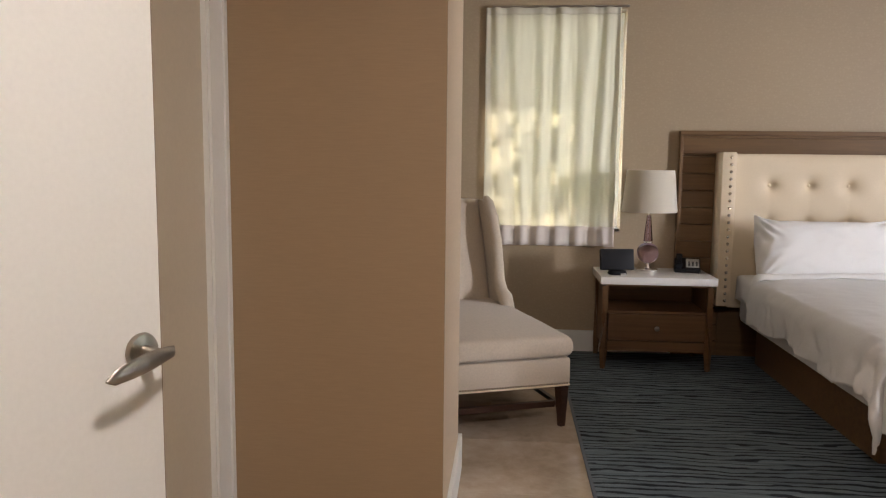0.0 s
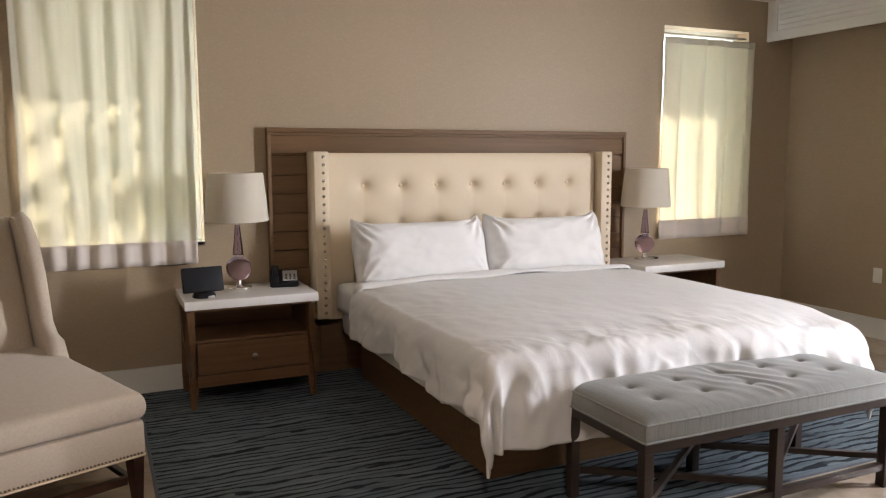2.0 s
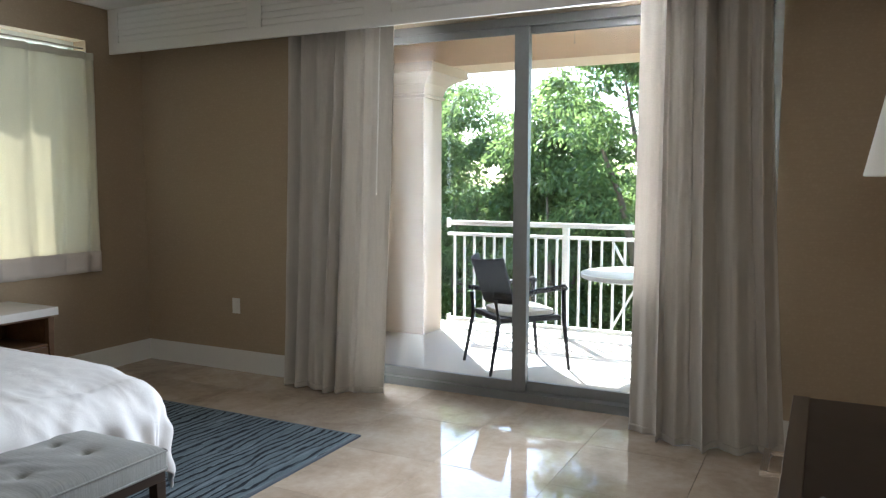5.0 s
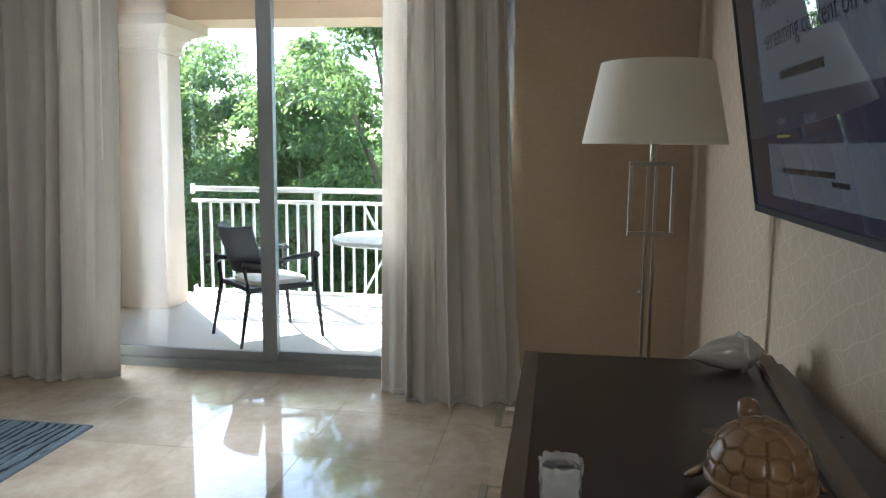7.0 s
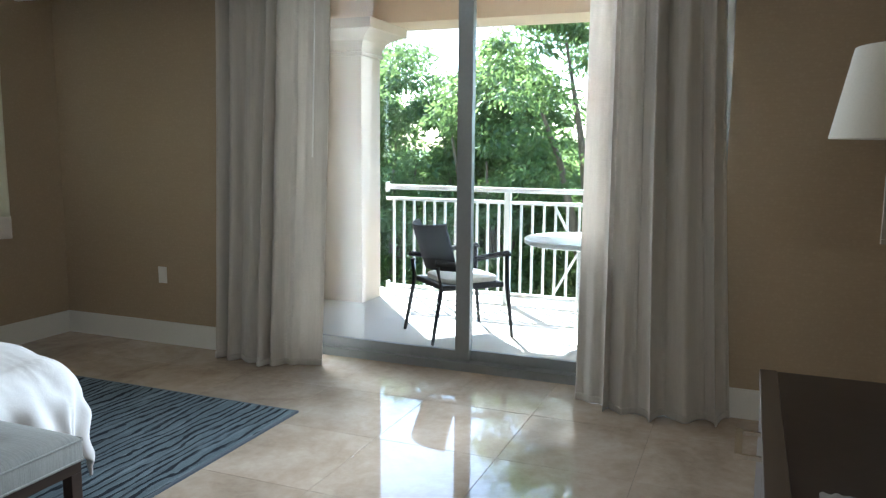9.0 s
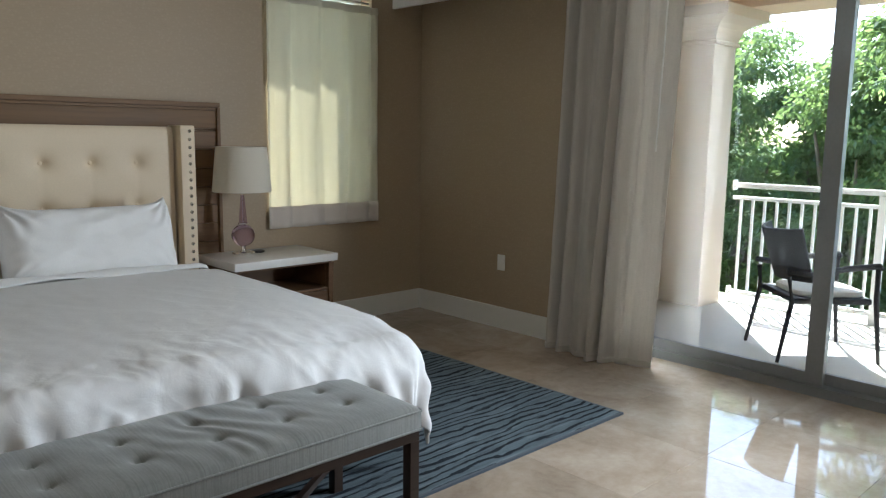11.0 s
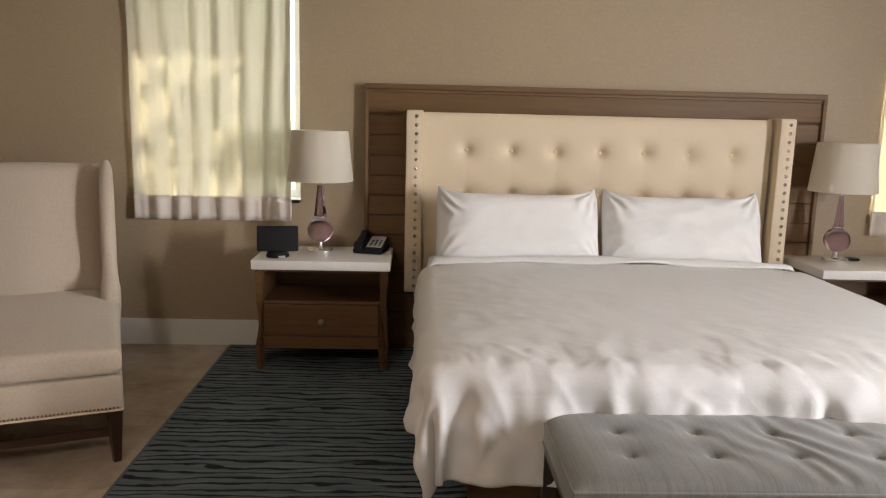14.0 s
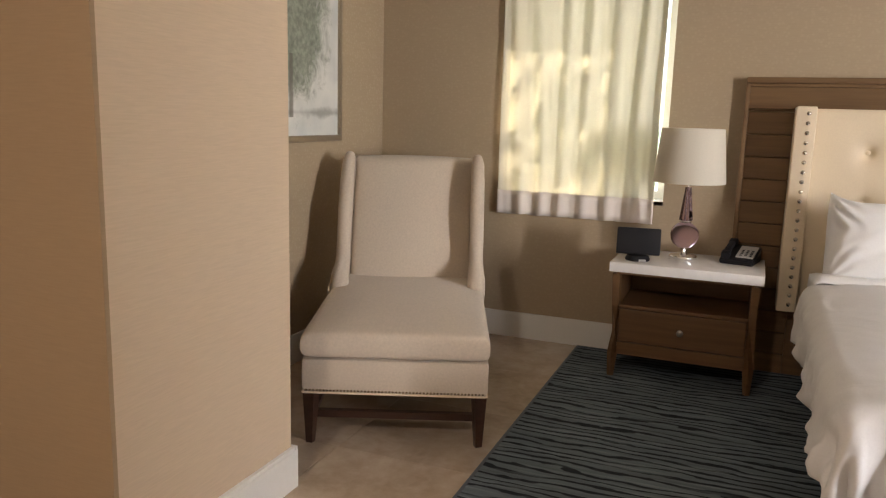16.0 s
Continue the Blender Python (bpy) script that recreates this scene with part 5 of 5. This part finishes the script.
# ---- balcony railing and furniture ----
rl = thing("railing", "white painted metal balcony railing", "railing", pose(8.56, 0, -0.02))
Y0, Y1 = -1.45, 4.145
for z, h in ((1.035, 0.022), (0.925, 0.015), (0.085, 0.018)):
    part("rail", boxed(-0.024, 0.024, Y0, Y1, z - h, z + h, bevel=0.004), M["rail"], rl, smooth=None)
for y in (2.945, 1.78, 0.63, -0.52, -1.42):
    part("post", boxed(-0.028, 0.028, y - 0.028, y + 0.028, 0.0, 1.012, bevel=0.003), M["rail"], rl, smooth=None)
for z in (1.035, 0.085):
    part("bracket", boxed(-0.034, 0.034, Y1 - 0.012, Y1 + 0.004, z - 0.045, z + 0.045, bevel=0.003), M["rail"], rl, smooth=None)
y = 4.075
while y > Y0 + 0.05:
    if all(abs(y - p) > 0.05 for p in (2.945, 1.78, 0.63, -0.52)):
        part("baluster", boxed(-0.010, 0.010, y - 0.010, y + 0.010, 0.104, 0.909), M["rail"], rl, smooth=None)
    y -= 0.1045
for a, b in ((0.110, 0.905), (0.905, 0.110)):
    part("brace", tube([(0.012, 2.52, a), (0.012, 2.08, b)], 0.010, square=True), M["rail"], rl, smooth=None)

wc = thing("patio_chair", "dark wicker patio armchair with pale seat cushion", "chair", pose(7.37, 2.96, -0.02, 0, 0, 316))
part("seat", boxed(-0.25, 0.25, -0.26, 0.26, 0.385, 0.425, bevel=0.012), M["wicker"], wc, smooth=None)
part("cushion", blob(0.02, 0, 0.442, 0.225, 0.225, 0.026, 5, 32, 10), M["cushion"], wc, "pale seat cushion")


def wicker_back(u, v):
    a = 2 * u - 1
    x = -0.25 - 0.11 * v + 0.13 * a * a
    weave = 0.0025 * math.sin(u * 90) * math.sin(v * 60)
    return (x + weave, a * (0.225 + 0.03 * v), 0.52 + 0.33 * v + 0.02 * a * a * v)


bm = sheet(60, 40, wicker_back)
part("backrest", bm, M["wicker"], wc, "woven wicker backrest", smooth=80, thick=0.02)
for s in (-1, 1):
    part("leg", tube([(-0.335, s * 0.27, 0.0), (-0.262, s * 0.255, 0.40), (-0.285, s * 0.24, 0.56)], 0.017, 10, taper=[0.012, 0.017, 0.017]), M["wicker"], wc)
    part("leg", tube([(0.315, s * 0.275, 0.0), (0.272, s * 0.265, 0.40), (0.268, s * 0.262, 0.62)], 0.017, 10, taper=[0.012, 0.017, 0.017]), M["wicker"], wc)
    part("armrest", tube([(-0.305, s * 0.245, 0.60), (-0.16, s * 0.265, 0.575), (0.06, s * 0.270, 0.620), (0.275, s * 0.262, 0.640), (0.29, s * 0.262, 0.62)], 0.02, 10), M["wicker"], wc)

tb = thing("patio_table", "round white patio table on a pedestal", "table", pose(7.57, 2.06, -0.02))
part("tabletop", lathe([(0, 0.715), (0.42, 0.715), (0.435, 0.722), (0.435, 0.748), (0.428, 0.755), (0, 0.755)], 64), M["marble_top"], tb)
part("pedestal", lathe([(0, 0.02), (0.042, 0.02), (0.042, 0.714), (0, 0.714)], 24), M["rail"], tb)
part("foot", lathe([(0, 0), (0.25, 0), (0.25, 0.010), (0.06, 0.019), (0, 0.0195)], 40), M["rail"], tb)

bl = thing("balcony_light", "flush round balcony ceiling light, unlit", "ceiling light", pose(7.95, 2.62, 2.78))
part("diffuser", lathe([(0, -0.045), (0.07, -0.040), (0.10, -0.018), (0.102, 0.0)], 32), M["white"], bl)
pc = thing("pull_chain", "thin hanging pull chain with small knob", "chain", pose(7.6, 2.60, 2.78))
part("cord", tube([(0, 0, -0.30), (0, 0, 0)], 0.002, 6), M["nickel"], pc)
part("knob", blob(0, 0, -0.306, 0.009, 0.009, 0.009, 2, 10, 8), M["nickel"], pc)

# ---- trees ----
def leaf_material(name, dark, mid, light):
    m, nt, b = material(name)
    g = nt.nodes.new("ShaderNodeNewGeometry")
    big = noise_tex(nt, world_coords(nt), 0.9, 3)
    f = mathn(nt, "ADD", mathn(nt, "MULTIPLY", g.outputs["Random Per Island"], 0.6), mathn(nt, "MULTIPLY", big, 0.5))
    c = ramp(nt, f, [(0.2, dark), (0.55, mid), (0.9, light)])
    link(nt, c, b.inputs["Base Color"])
    b.inputs["Roughness"].default_value = 0.45
    t = nt.nodes.new("ShaderNodeBsdfTranslucent")
    link(nt, mixc(nt, 0.7, c, (0.215, 0.295, 0.085)), t.inputs["Color"])
    mx = nt.nodes.new("ShaderNodeMixShader")
    mx.inputs[0].default_value = 0.64
    link(nt, b.outputs[0], mx.inputs[1])
    link(nt, t.outputs[0], mx.inputs[2])
    link(nt, mx.outputs[0], nt.nodes["Material Output"].inputs["Surface"])
    return m


LEAF = leaf_material("foliage", (0.055, 0.100, 0.052), (0.095, 0.150, 0.060), (0.165, 0.200, 0.070))


def crown(name, clumps, per, size, seed, parent, droop=0.75):
    """Many long drooping leaves in clumps; each leaf is a folded blade of four corners."""
    rs = np.random.RandomState(seed)
    c = np.repeat(np.array(clumps), per, axis=0)
    n = len(c)
    off = rs.normal(0, 1, (n, 3))
    off /= np.linalg.norm(off, axis=1, keepdims=True)
    off *= (rs.rand(n, 1) ** 0.5) * c[:, 3:4]
    off[:, 2] = np.abs(off[:, 2]) * 0.8 - 0.25 * np.abs(off[:, 0]) - 0.25 * np.abs(off[:, 1])
    base = c[:, :3] + off
    out = off / (np.linalg.norm(off, axis=1, keepdims=True) + 1e-6)
    d = out * 0.8 + rs.normal(0, 0.45, (n, 3)) + np.array([0, 0, -droop])
    d /= np.linalg.norm(d, axis=1, keepdims=True)
    side = np.cross(d, rs.normal(0, 1, (n, 3)))
    side /= np.linalg.norm(side, axis=1, keepdims=True)
    ln = size * (0.7 + 0.6 * rs.rand(n, 1))
    wd = ln * 0.19
    v = np.stack([base, base + d * ln * 0.45 + side * wd, base + d * ln, base + d * ln * 0.45 - side * wd], 1).reshape(-1, 3)
    idx = np.arange(n)[:, None] * 4 + np.arange(4)[None]
    me = bpy.data.meshes.new(name)
    me.from_pydata(v.tolist(), [], idx.tolist())
    me.materials.append(LEAF)
    ob = new(name, me)
    ob.parent = parent
    return ob


def tree(x, y, ground, top, rx, ry, clumps, per, size, seed, label, limbs=5, low=None, open_crown=False):
    t = thing("tree", label, "tree", pose(x, y, ground), group="trees beyond the balcony")
    rs = random.Random(seed)
    hgt = top - ground
    lowz = (low if low is not None else ground + 0.25 * hgt) - ground
    mid = lowz * 0.8 + 0.2
    bm = tube([(0, 0, 0), (0.06, 0.05, mid * 0.5), (-0.04, 0.1, mid), (0.1, -0.05, hgt * 0.72)], 0.1, 10, taper=[0.19, 0.15, 0.12, 0.04])
    part("trunk", bm, M["bark"], t, smooth=60)
    pts = []
    for k in range(limbs):
        a = 2 * math.pi * k / limbs + rs.uniform(-0.4, 0.4)
        z0 = mid + (hgt * 0.6 - mid) * k / limbs
        ex, ey, ez = math.cos(a) * rx * 0.75, math.sin(a) * ry * 0.75, z0 + (hgt - z0) * rs.uniform(0.45, 0.8)
        path = [(0, 0.05, z0), (ex * 0.35, ey * 0.35, z0 + (ez - z0) * 0.22), (ex * 0.6, ey * 0.62, z0 + (ez - z0) * 0.62), (ex, ey, ez)]
        part("limb", tube(path, 0.05, 8, taper=[0.085, 0.065, 0.045, 0.015]), M["bark"], t, smooth=60)
        pts.append((ex, ey, ez))
    cl = []
    for k in range(clumps):
        if open_crown and k % 3:
            px, py, pz = rs.choice(pts)
            cl.append((px + rs.gauss(0, 0.42), py + rs.gauss(0, 0.42), min(hgt, pz + rs.gauss(0.1, 0.45)), rs.uniform(0.22, 0.40)))
            continue
        while True:
            a, b, c = rs.uniform(-1, 1), rs.uniform(-1, 1), rs.uniform(-1, 1)
            q = a * a + b * b + c * c
            if 0.30 < q < 1:
                break
        cl.append((a * rx, b * ry, (hgt + lowz) / 2 + c * (hgt - lowz) / 2, rs.uniform(0.30, 0.58)))
    crown("crown", cl, per, size, seed, t)
    return t


G = -4.6
tree(14.3, 6.9, G, 3.15, 1.9, 1.9, 250, 280, 0.105, 2, "dense leafy green tree with drooping leaves", low=-3.6)
tree(13.6, 4.75, G, 2.85, 1.35, 1.2, 180, 280, 0.10, 5, "smaller leafy green tree with drooping leaves", low=-3.4)
tree(13.0, 2.9, G, 4.6, 1.7, 1.7, 120, 170, 0.10, 8, "tall open tree with bare curving limbs", limbs=9, low=-0.6, open_crown=True)
tree(16.5, 9.9, G, 3.6, 2.2, 2.2, 200, 130, 0.22, 12, "leafy green tree further off", low=-3.4)
tree(17.5, 5.2, G, 1.9, 2.4, 2.6, 240, 130, 0.22, 15, "leafy green tree further off", low=-4.0)
tree(16.0, 1.6, G, 2.3, 2.3, 2.3, 240, 130, 0.22, 19, "leafy green tree further off", low=-4.0)
tree(13.2, 1.0, G, 1.6, 1.8, 1.6, 160, 130, 0.19, 23, "leafy green tree with drooping leaves", low=-4.0)
tree(3.1, 8.2, G, 6.2, 1.5, 1.2, 46, 26, 0.17, 27, "leafy tree outside the bedroom window", low=3.6)

# ---- floor tiles ----
slab = setting("floor", boxed(-1.7, E + 0.32, -1.8, N + 0.22, -0.2, -0.006), M["grout"], "polished beige marble tile floor", "floor")
TS, JX, JY, GAP = 0.61, 5.17, 1.945, 0.0008
tile_mesh = mesh_from("tile", box(bmesh.new(), GAP, TS - GAP, GAP, TS - GAP, -0.006, 0.0, bevel=0.0012), M["floor"])
gx = [JX + k * TS for k in range(-12, 4)]
gy = [JY + k * TS for k in range(-7, 8)]
for x in gx:
    for y in gy:
        x0, x1, y0, y1 = max(x, -1.7), min(x + TS, E + 0.21), max(y, -1.8), min(y + TS, N + 0.2)
        if x1 - x0 < 0.02 or y1 - y0 < 0.02 or (y0 > 2.6 and x1 < W - 0.2):
            continue
        if x1 - x0 > TS - 0.001 and y1 - y0 > TS - 0.001:
            ob = new("tile", tile_mesh)
        else:
            ob = new("tile", mesh_from("tile", box(bmesh.new(), GAP + x0 - x, x1 - x - GAP, GAP + y0 - y, y1 - y - GAP, -0.006, 0.0, bevel=0.0012), M["floor"]))
        ob.location = (x, y, 0)
        ob.parent = slab
